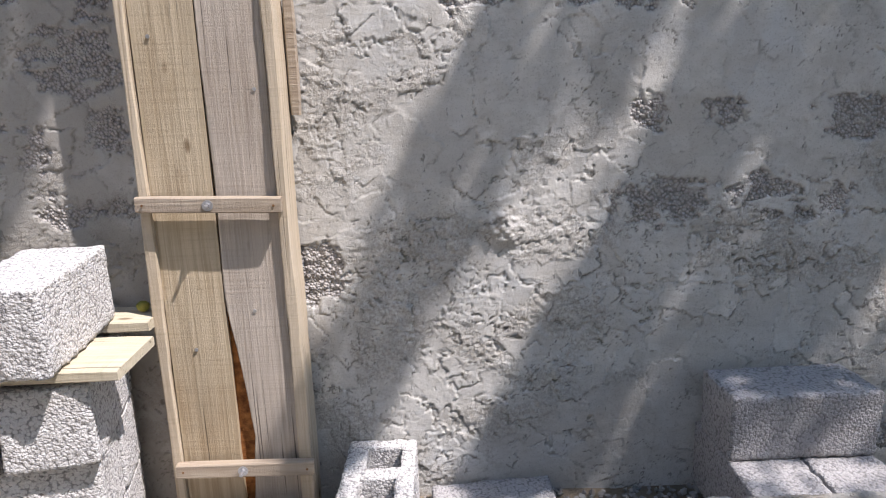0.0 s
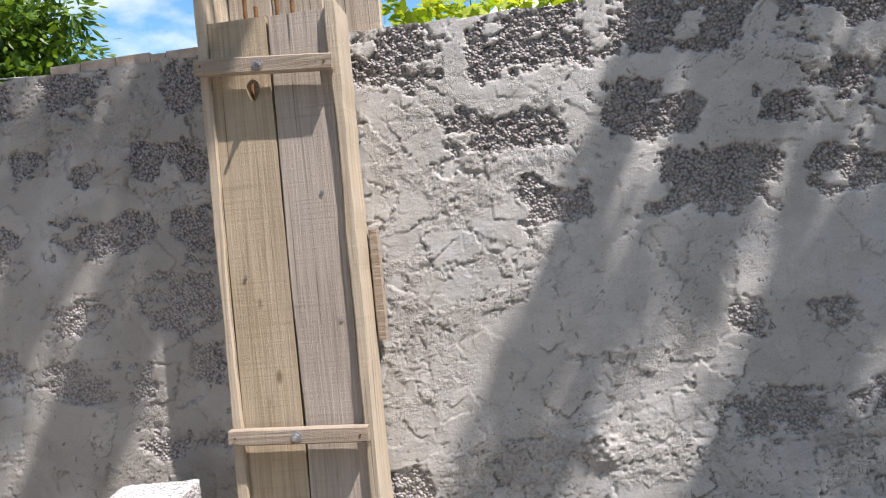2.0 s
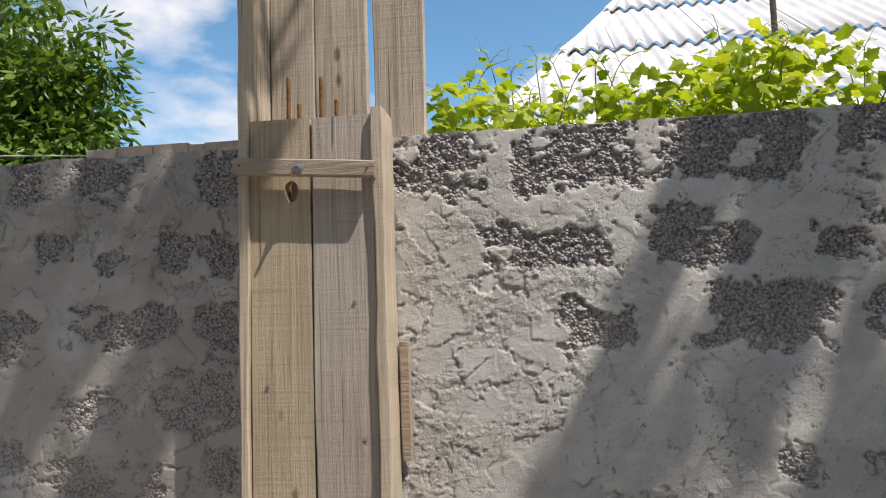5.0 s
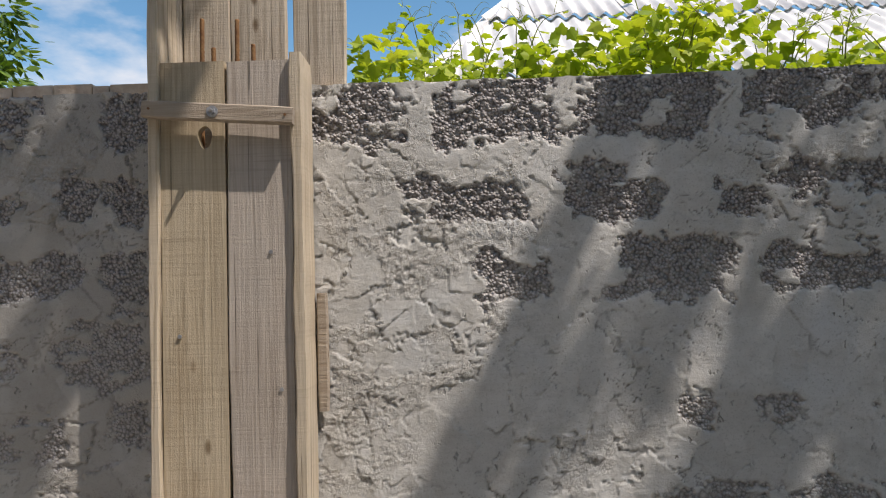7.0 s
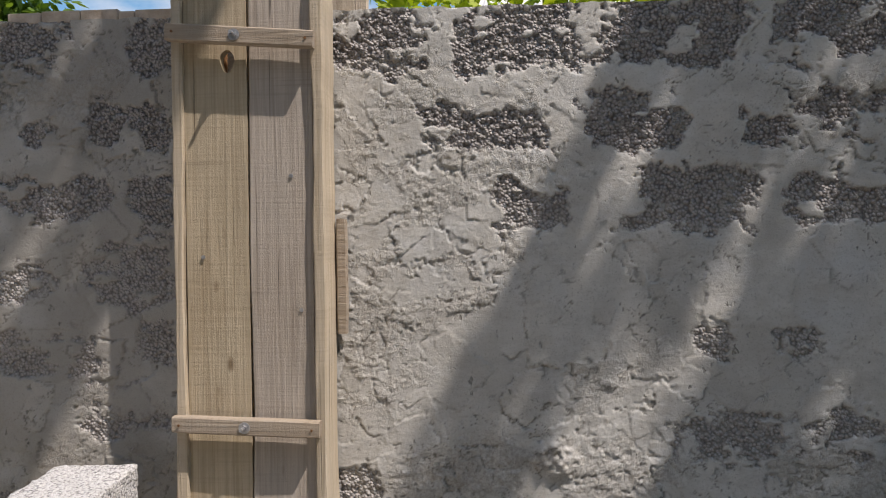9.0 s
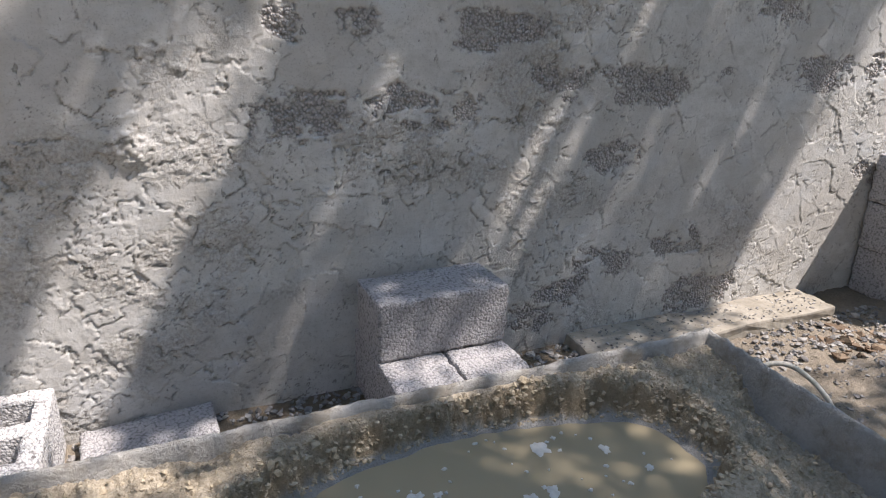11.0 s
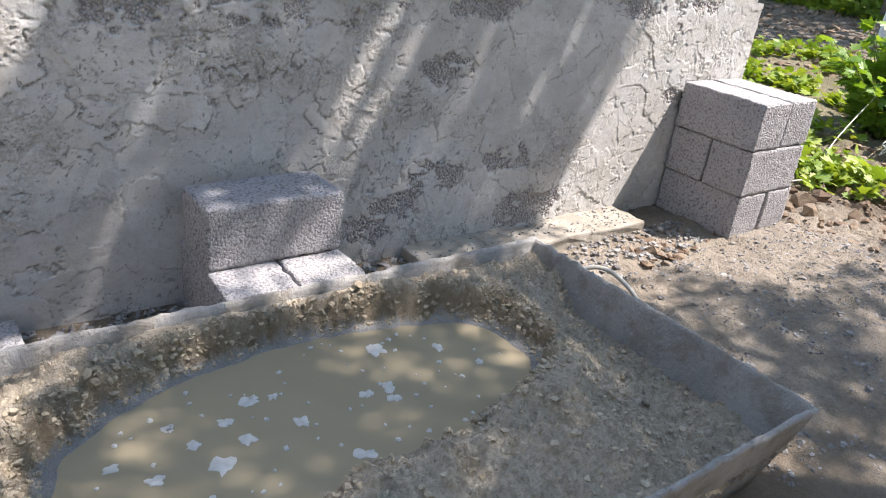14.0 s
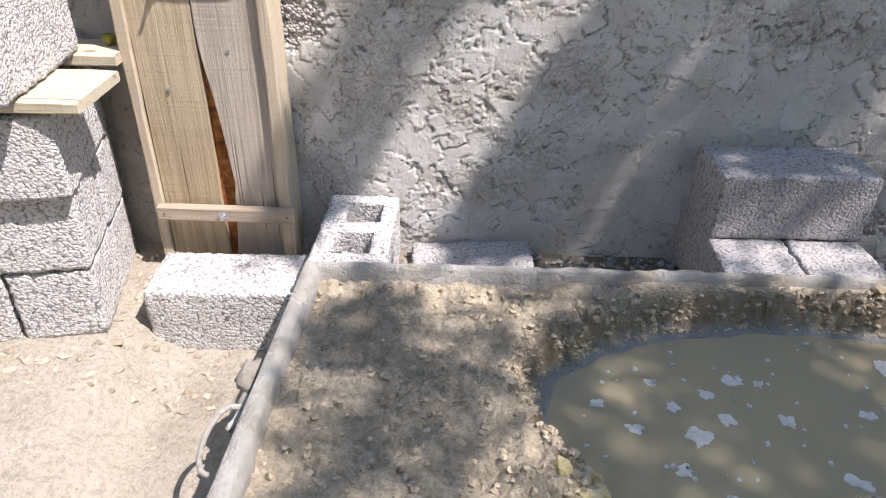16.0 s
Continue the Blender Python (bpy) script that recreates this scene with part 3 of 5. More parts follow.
def ground_height(X, Y):
    z = 0.010 * fbm(X * 3, Y * 3, 5, 11) + 0.006 * fbm(X * 14, Y * 14, 4, 12)
    z = z - 0.10 * step(-0.22, -0.34, Y) * step(-0.36, -0.16, X) * step(1.0, 0.2, X)
    z = z - 0.05 * step(-0.15, -0.4, Y) * step(0.1, 0.4, X) * step(3.6, 2.4, X)
    z = z - 0.06 * step(-0.5, -1.2, Y) * step(0.4, -0.4, X)
    heap = np.exp(-(((X - 3.25) / 0.75) ** 2 + ((Y + 0.98) / 0.42) ** 2))
    z = z + 0.10 * heap * (1 + 0.3 * fbm(X * 5, Y * 5, 3, 13))
    clod = step(3.5, 3.9, X) * step(8, 5, X)
    z = z + clod * 0.09 * np.abs(fbm(X * 5, Y * 5, 4, 14)) + 0.02 * clod * fbm(X * 22, Y * 22, 3, 15)
    z = z + 0.010 * step(2.3, 2.6, X) * (3.0 * np.abs(fbm(X * 9, Y * 9, 5, 18, 0.6)) + 0.9 * fbm(X * 28, Y * 28, 3, 20))
    z = z + 0.055 * np.clip(X - 4.2, 0, 9) + 0.03 * fbm(X * 1.3, Y * 1.3, 4, 16) * step(4.5, 6, X)
    return z


gx, gy = graded(-1.2, 5.2, 0.014, 600), graded(-1.75, 0.06, 0.014, 600)
GX, GY = np.meshgrid(gx, gy, indexing="ij")
GZ = ground_height(GX, GY)
me = arrays_mesh("ground", np.stack([GX, GY, GZ], -1).reshape(-1, 3), grid_faces(len(gx), len(gy)), SOIL)
pale = np.maximum(step(0.5, 0.1, GX), step(2.3, 2.5, GX) * step(4.4, 3.6, GX) * step(0.1, -0.4, GY) * 0.4) * step(-0.5, 0.1, fbm(GX * 2.2, GY * 2.2, 4, 17) + 0.35)
set_attr(me, "pale", pale)
set_attr(me, "grassy", np.clip(step(4.6, 5.4, GX) * step(8.2, 7.2, GX) * 0.3 + step(11.5, 13, GX) + step(0.4, 0.7, GY) * step(3.9, 3.2, GX) + step(-4, -6, GY), 0, 1))
tagged(new("ground", me), "dusty bare soil with pale cement dust", "ground", kind="structure")


def lie(x, y):
    return float(ground_height(np.array([x]), np.array([y]))[0])


def stones(name, spots, mat, label, category, squash=0.7, seed=1, smooth=False):
    """Broken stones, each an uneven pebble, in one sheet of stuff."""
    rng = np.random.default_rng(seed)
    bm = bmesh.new()
    bmesh.ops.create_icosphere(bm, subdivisions=1, radius=1)
    base = np.array([v.co for v in bm.verts])
    tri = np.array([[v.index for v in f.verts] for f in bm.faces])
    bm.free()
    V, F = [], []
    for i, (x, y, z, r) in enumerate(spots):
        q = base * (1 + 0.34 * rng.standard_normal((len(base), 1))) * rng.uniform(0.65, 1.25, 3)
        a = rng.uniform(0, 6.28)
        c, s = math.cos(a), math.sin(a)
        q = q @ np.array([[c, s, 0], [-s, c, 0], [0, 0, squash]])
        V.append(q * r + (x, y, z))
        F.append(tri + i * len(base))
    me = arrays_mesh(name, np.concatenate(V), np.concatenate(F), mat, smooth)
    return tagged(new(name, me), label, category, kind="stuff")


rng = np.random.default_rng(3)
spots = []
for _ in range(2600):
    x, y = rng.uniform(0.36, 3.2), rng.uniform(-0.37, -0.01)
    if x > 1.9 and y > -0.18:
        if rng.random() < 0.25 or x > 2.97:
            continue
        spots.append((x, y, 0.047, rng.uniform(0.002, 0.006)))
        continue
    spots.append((x, y, lie(x, y) + rng.uniform(0.0, 0.006), rng.uniform(0.004, 0.013)))
for _ in range(6500):
    x, y = rng.uniform(2.18, 3.75), rng.uniform(-1.95, -0.40)
    if fbm(np.array([x * 3.1]), np.array([y * 3.1]), 3, 28)[0] > -0.12:
        spots.append((x, y, lie(x, y), 0.0025 + 0.0085 * rng.random() ** 4))
stones("gravel", spots, GRAVEL, "loose grey gravel along the wall's foot and the trough", "gravel", 0.7, 4)
spots = []
for _ in range(900):
    x, y = rng.uniform(-0.9, 0.12), rng.uniform(-1.5, -0.05)
    k = 1.0 if y > -0.6 else 0.35
    if rng.random() < k * 0.8:
        spots.append((x, y, lie(x, y), rng.uniform(0.004, 0.017) * (1 if y > -0.6 else 0.5)))
stones("rubble", spots, PEBBLE, "small pale rubble scattered on the dusty soil", "rubble", 0.6, 5)
spots = []
for _ in range(6000):
    x, y = rng.uniform(2.22, 5.4), rng.uniform(-1.9, 0.5)
    if fbm(np.array([x * 2.3]), np.array([y * 2.3]), 3, 29)[0] < 0.08 - 0.3 * (x > 3.7):
        continue
    r = (0.002 + 0.009 * rng.random() ** 5) * (3.5 if (x > 3.75 and rng.random() < 0.35) else 1)
    if y > -0.03 and x < 3.8:
        continue
    spots.append((x, y, lie(x, y) + 0.2 * r, r))
for _ in range(130):
    spots.append((rng.uniform(2.75, 3.3), rng.uniform(-0.42, -0.22), lie(3.0, -0.3), 0.006 + 0.03 * rng.random() ** 2.5))
for _ in range(900):
    x, y = rng.uniform(3.6, 5.6), rng.uniform(-1.6, 0.5)
    spots.append((x, y, lie(x, y) - 0.002, 0.006 + 0.036 * rng.random() ** 3))
for _ in range(2600):
    x, y = rng.uniform(7.0, 11.8), rng.uniform(-0.5, 4.5)
    spots.append((x, y, lie(x, y), 0.012 + 0.05 * rng.random() ** 3))
stones("earth_clods", spots, CLOD, "crumbly brown clods of dug earth", "soil", 0.75, 6)


# ---- pumice blocks ----
BL, BW, BH = 0.39, 0.19, 0.19


def block_mesh(name, seed, mat, size=(BL, BW, BH), holes=(), cell=0.0095, round_to=0.005, depth=None):
    """A block, standing on z = 0 round the origin, with worn edges; holes: x0, x1, y0, y1 cut down from the top."""
    n = [max(4, int(round(s / cell))) for s in size]
    occ = np.ones(n, bool)
    cx = [(np.arange(n[a]) + 0.5) / n[a] * size[a] - (size[a] / 2 if a < 2 else 0) for a in range(3)]
    for x0, x1, y0, y1 in holes:
        ii = (cx[0] > x0) & (cx[0] < x1)
        jj = (cx[1] > y0) & (cx[1] < y1)
        kk = cx[2] > (size[2] - depth if depth else -1)
        occ[np.ix_(ii, jj, kk)] = False
    pad = np.pad(occ, 1)
    faces, index, verts = [], {}, []
    quads = {0: ((0, 0), (1, 0), (1, 1), (0, 1))}
    for a in range(3):
        b, c = (a + 1) % 3, (a + 2) % 3
        for side in (0, 1):
            sh = np.roll(pad, 1 if side == 0 else -1, a)[1:-1, 1:-1, 1:-1]
            for cellpos in np.argwhere(occ & ~sh):
                f = []
                for db, dc in quads[0] if side else quads[0][::-1]:
                    p = list(cellpos)
                    p[a] += side
                    p[b] += db
                    p[c] += dc
                    key = tuple(p)
                    if key not in index:
                        index[key] = len(verts)
                        verts.append(key)
                    f.append(index[key])
                faces.append(f)
    v = np.array(verts, float) / n * size - (size[0] / 2, size[1] / 2, 0)
    half = np.array([size[0] / 2, size[1] / 2, size[2] / 2])
    c = v - (0, 0, half[2])
    inner = np.clip(c, -(half - round_to), half - round_to)
    d = c - inner
    ln = np.linalg.norm(d, axis=1, keepdims=True)
    k = (np.abs(d) > 1e-6).sum(1, keepdims=True)
    c = np.where(k > 1, inner + d / np.maximum(ln, 1e-6) * np.minimum(ln, round_to), c)
    s = np.array([noise.noise_vector(Vector(p) * 42 + Vector((seed * 3.7, 0, 0))) for p in c])
    s2 = np.array([noise.noise_vector(Vector(p) * 11 + Vector((0, seed * 5.1, 0))) for p in c])
    s3 = np.array([noise.noise_vector(Vector(p) * 95 + Vector((0, 0, seed * 2.3))) for p in c])
    worn = np.where(k > 1, 1.7, 1.0)
    c = c + 0.0022 * s * worn + 0.0018 * s2 * worn + 0.0020 * s3 * worn
    c[:, 2] += half[2]
    return arrays_mesh(name, c, faces, mat, True)


BLOCKS = [block_mesh("block", i, BLOCK) for i in range(4)]
LIT_BLOCKS = [block_mesh("lit_block", 10 + i, LIT_BLOCK) for i in range(3)]
BLOCK_LABEL = "rough grey pumice concrete building block"


# pale picks the copy whose colour is lightened for direct sun
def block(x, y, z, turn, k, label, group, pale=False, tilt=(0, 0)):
    ob = new("concrete_block", (LIT_BLOCKS if pale else BLOCKS)[k % (3 if pale else 4)])
    ob.matrix_world = pose(x, y, z, tilt[0], tilt[1], turn)
    return tagged(ob, label, "concrete block", group)


# by the wall, one lying across two
G1 = "blocks against the wall's middle"
block(1.245, -0.192, 0.012, 90, 0, "grey pumice block lying end-on against the wall", G1)
block(1.443, -0.192, 0.010, 90.8, 1, "grey pumice block lying end-on against the wall", G1)
ob = new("concrete_block", block_mesh("low_block", 19, BLOCK, (BL, BW, 0.176)))
ob.matrix_world = pose(1.345, -0.135, 0.203, 0, 0, 0.8)
tagged(ob, "grey pumice block lying across two others by the wall", "concrete block", G1)

# stack by the wall's end
G2 = "stack by the wall's end"
SX, SY = 3.475, -0.205
zb = lie(SX, SY) - 0.005
LAYERS = [((-0.1, 0.0, 90), (0.105, 0.0, 91)), ((0.0, 0.098, 0.0), (0.0, -0.1, 0.5)), ((-0.098, 0.0, 90), (0.11, 0.006, 88.5))]
for j, layer in enumerate(LAYERS):
    for i, (x, y, turn) in enumerate(layer):
        block(SX + x - 0.008 * j, SY + y, zb + 0.194 * j, turn, i + 2 * j, "grey pumice block stacked crosswise by the wall's end", G2)

# stack beside the shuttering, with planks and one more on top
G3 = "stack beside the shuttering"
LX, LY, LTURN = -0.5786, -0.271, 11.0
LC, LS = math.cos(radians(LTURN)), math.sin(radians(LTURN))


def stacked(x, y, z, turn, k):
    """A block of the stack, whose courses stand a little askew to the wall."""
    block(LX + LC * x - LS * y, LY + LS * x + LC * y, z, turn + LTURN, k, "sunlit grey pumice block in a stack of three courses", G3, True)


for j in range(3):
    for i in (0, 1):
        x, y, turn = (0.0, -0.1 + 0.2 * i, 0.5) if j == 1 else (-0.1 + 0.2 * i, 0.0, 90)
        stacked(x + (0, 0.004, 0.012)[j], y - (0, 0.006, 0.030)[j], 0.196 * j - 0.003, turn + 0.6 * j, i + j)
for i in (0, 1, 2):
    stacked(-0.405, -0.005, 0.196 * i - 0.004, 90 + 0.6 * i, i)
for name, x0, x1, y0, y1, z0, z1, seed, lab in (("plank", -1.05, -0.255, -0.470, -0.262, 0.590, 0.616, 1, "pale new plank lying across the block stack"),
                                                ("plank", -1.00, -0.305, -0.165, -0.035, 0.590, 0.618, 2, "short yellowish plank lying across the block stack")):
    ob = part(name, board(x0, x1, y0, y1, z0, z1, seed, 0.003, 0), WOOD_PLANK)
    tagged(ob, lab, "plank")
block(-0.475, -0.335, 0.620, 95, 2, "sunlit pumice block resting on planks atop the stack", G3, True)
bm = bmesh.new()
bmesh.ops.create_icosphere(bm, subdivisions=3, radius=0.017)
for v in bm.verts:
    v.co *= 1 + 0.10 * noise.noise(v.co * 90)
    v.co.z *= 0.85
ob = tagged(part("green_fruit", bm, FRUIT, smooth=True), "small green fruit lying on the short plank", "fruit")
ob.location = (-0.345, -0.085, 0.633)

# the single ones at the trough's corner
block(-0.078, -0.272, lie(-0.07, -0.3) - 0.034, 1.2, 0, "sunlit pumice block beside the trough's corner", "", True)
ob = new("hollow_block", block_mesh("hollow_block", 31, LIT_BLOCK, (0.19, 0.365, 0.195), ((-0.040, 0.060, 0.025, 0.130), (-0.050, 0.050, -0.125, -0.015)), depth=0.188))
ob.matrix_world = pose(0.248, -0.199, -0.005, 0, 0, -1.5)
tagged(ob, "hollow grey block with two open cavities by the wall", "concrete block")
ob = new("concrete_block", block_mesh("sunken_block", 37, BLOCK, (0.34, 0.15, 0.12)))
ob.matrix_world = pose(0.56, -0.09, -0.075, 3, -2, 2)
tagged(ob, "sunken piece of pumice block in the gravel", "concrete block")


# ---- column shuttering of boards ----
def holed_board(x0, x1, y0, y1, z0, z1, hx, hz, rx, rz):
    bm = bmesh.new()
    outer = [bm.verts.new((x0 if i < 40 else x1, y0, z0 + (z1 - z0) * ((i % 40) / 39 if i < 40 else 1 - (i % 40) / 39))) for i in range(80)]
    inner = [bm.verts.new((hx + rx * (1 + 0.1 * math.sin(3 * a)) * math.cos(a), y0, hz + rz * math.sin(a))) for a in (2 * math.pi * i / 28 for i in range(28))]
    es = [bm.edges.new((l[i], l[(i + 1) % len(l)])) for l in (outer, inner) for i in range(len(l))]
    bmesh.ops.triangle_fill(bm, use_beauty=True, use_dissolve=False, edges=es)
    got = bmesh.ops.extrude_face_region(bm, geom=bm.faces[:])
    for v in got["geom"]:
        if isinstance(v, bmesh.types.BMVert):
            v.co.y = y1
    for v in bm.verts:
        if abs(v.co.x - x1) < 1e-4:
            v.co.x += 0.002 * noise.noise((v.co.z * 7, 0, 0))
    return bm


def build_shuttering():
    root = thing("column_shuttering", (-0.11, -0.06, 0.0), "tall weathered timber column shuttering with bolted battens on the wall", "formwork")
    off = Matrix.Translation((0.11, 0.06, 0.0))

    def add(name, bm, mat, label="", smooth=False):
        bm.transform(off)
        return part(name, bm, mat, root, label, smooth)

    gz = -0.09
    add("front_board", holed_board(-0.277, -0.1255, -0.116, -0.092, gz, 1.945, -0.172, 1.764, 0.017, 0.027), WOOD_WARM, "warm-toned board with an oval hole")
    # the second front board narrows where its edge has rotted away
    bm = board(-0.121, 0.033, -0.117, -0.092, gz, 1.943, 12, 0.003)
    for v in bm.verts:
        if v.co.x < -0.08:
            cut = max(0.0, 1 - abs(v.co.z - 0.27) / 0.36)
            v.co.x += 0.038 * cut ** 0.8 + 0.004 * noise.noise((v.co.z * 30, 0, 1)) * cut
    add("front_board", bm, WOOD_GREY, "greyer board with a rotted edge")
    bm = board(-0.14, -0.05, -0.100, -0.0905, gz, 0.75, 15, 0.004)
    for v in bm.verts:
        v.co.y += 0.003 * noise.noise(v.co * 45)
    bm.transform(Matrix.Translation((0, 0.001, 0)))
    add("rotten_strip", bm, ROTTEN, "orange-brown rotten wood behind the gap")
    add("side_board", board(-0.305, -0.2795, -0.128, -0.004, gz, 2.75, 21, 0.005), WOOD_EDGE, "tall side board with pale sawn edge")
    add("side_board", board(-0.3045, -0.2795, -0.001, 0.054, WTOP + 0.02, 2.75, 23, 0.004), WOOD_OLD, "rough grey inner part of the tall side board")
    bm = board(0.0355, 0.062, -0.132, -0.014, gz, 1.955, 22, 0.006)
    add("side_board", bm, WOOD_EDGE, "side board with splintered pale edge")
    for x0, x1, y, top, seed, mat in ((-0.277, -0.155, 0.030, 2.75, 31, WOOD_OLD), (-0.153, -0.013, 0.032, 2.78, 32, WOOD_OLD), (0.000, 0.138, 0.056, 2.72, 33, WOOD_OLD)):
        add("back_board", board(x0, x1, y, y + 0.024, WTOP + 0.008, top, seed, 0.004), mat, "old grey board with cement stains")
    add("packing_strip", board(0.066, 0.090, -0.034, -0.010, 1.105, 1.39, 41, 0.002), WOOD_BATTEN, "short brown strip against the wall")
    # battens with their bolts
    for x0, x1, z, tilt, seed, bx in ((-0.305, 0.046, 1.814, 4.6, 51, -0.139), (-0.303, 0.048, 0.903, 1.8, 52, -0.128), (-0.287, 0.076, 0.190, 0.6, 53, -0.111)):
        bm = board(x0 - (x0 + x1) / 2, x1 - (x0 + x1) / 2, -0.013, 0.013, -0.020, 0.020, seed, 0.002, 0)
        bm.transform(Matrix.Translation(((x0 + x1) / 2, -0.146, z)) @ Matrix.Rotation(radians(tilt), 4, "Y"))
        bat = add("batten", bm, WOOD_BATTEN, "nailed cross batten")
        bm = bmesh.new()
        m = Matrix.Translation((bx, -0.162, z)) @ Matrix.Rotation(radians(90), 4, "X")
        bmesh.ops.create_cone(bm, cap_ends=True, segments=20, radius1=0.0135, radius2=0.0135, depth=0.002, matrix=m @ Matrix.Translation((0, 0, -0.002)))
        bmesh.ops.create_cone(bm, cap_ends=True, segments=6, radius1=0.0085, radius2=0.0080, depth=0.007, matrix=m @ Matrix.Translation((0, 0, 0.0025)))
        bmesh.ops.create_cone(bm, cap_ends=True, segments=12, radius1=0.0045, radius2=0.0042, depth=0.022, matrix=m @ Matrix.Translation((0.0, 0, 0.011)))
        bm.transform(off)
        part("bolt", bm, STEEL, bat, "zinc-plated bolt with nut and washer")
        for ex in (x0 + 0.018, x1 - 0.018):
            bm = bmesh.new()
            bmesh.ops.create_cone(bm, cap_ends=True, segments=10, radius1=0.0028, radius2=0.0032, depth=0.002, matrix=Matrix.Translation((ex, -0.1595, z + (ex - (x0 + x1) / 2) * -math.tan(radians(tilt)))) @ Matrix.Rotation(radians(90), 4, "X"))
            bm.transform(off)
            part("nail", bm, RUST, bat)
    for x, z in ((0.0, 1.173), (-0.236, 1.30), (-0.02, 1.49), (-0.05, 0.62), (-0.21, 0.52)):
        bm = bmesh.new()
        m = Matrix.Translation((x, -0.1185, z)) @ Matrix.Rotation(radians(90), 4, "X")
        bmesh.ops.create_cone(bm, cap_ends=True, segments=12, radius1=0.0045, radius2=0.005, depth=0.003, matrix=m)
        add("nail", bm, STEEL)


build_shuttering()


def rebar(x, y, z0, z1, lean, k):
    """Ribbed reinforcing bar with slanting ribs."""
    pts, r = 150, 0.0052
    bm = bmesh.new()
    rings = []
    for i in range(pts):
        f = i / (pts - 1)
        z = z0 + f * (z1 - z0)
        ring = []
        for j in range(10):
            a = 2 * math.pi * j / 10
            rib = max(0.0, math.sin(2 * math.pi * z / 0.012 + 2 * a)) * 0.0014
            ring.append(bm.verts.new((lean * f + (r + rib) * math.cos(a), (r + rib) * math.sin(a), z - z0)))
        rings.append(ring)
    for p, q in zip(rings, rings[1:]):
        for j in range(10):
            bm.faces.new((p[j], p[(j + 1) % 10], q[(j + 1) % 10], q[j]))
    bm.faces.new(rings[0][::-1])
    bm.faces.new(rings[-1])
    ob = tagged(part("reinforcing_bar", bm, RUST, smooth=True), "rusty ribbed steel bar standing inside the shuttering", "rebar", "bars of the column")
    ob.location = (x, y, z0)


for k, (x, y, top) in enumerate(((-0.205, -0.045, 2.075), (-0.178, -0.02, 2.01), (-0.118, -0.045, 2.07), (-0.078, -0.02, 2.015))):
    rebar(x, y, 1.5, top, 0.004 * (-1) ** k, k)

# taut cord over the wall's top
bm = tube(smooth_line([(-2.4, 0.12, 2.04), (-1.2, 0.13, 1.975), (-0.72, 0.14, 1.945)], 10), 0.0022, 6)
tagged(part("cord", bm, CORD, smooth=True), "thin pale cord stretched over the wall", "cord")


# ---- mortar trough with sand and water ----
TX0, TX1, TY0, TY1, TZ, TB = 0.150, 2.155, -1.362, -0.392, 0.207, -0.06


def spread(x, y):
    """The trough's end wall stands a little askew."""
    return x - 0.045 * (TY1 - y) * np.maximum(0.0, 1 - (x - TX0) / 0.5)


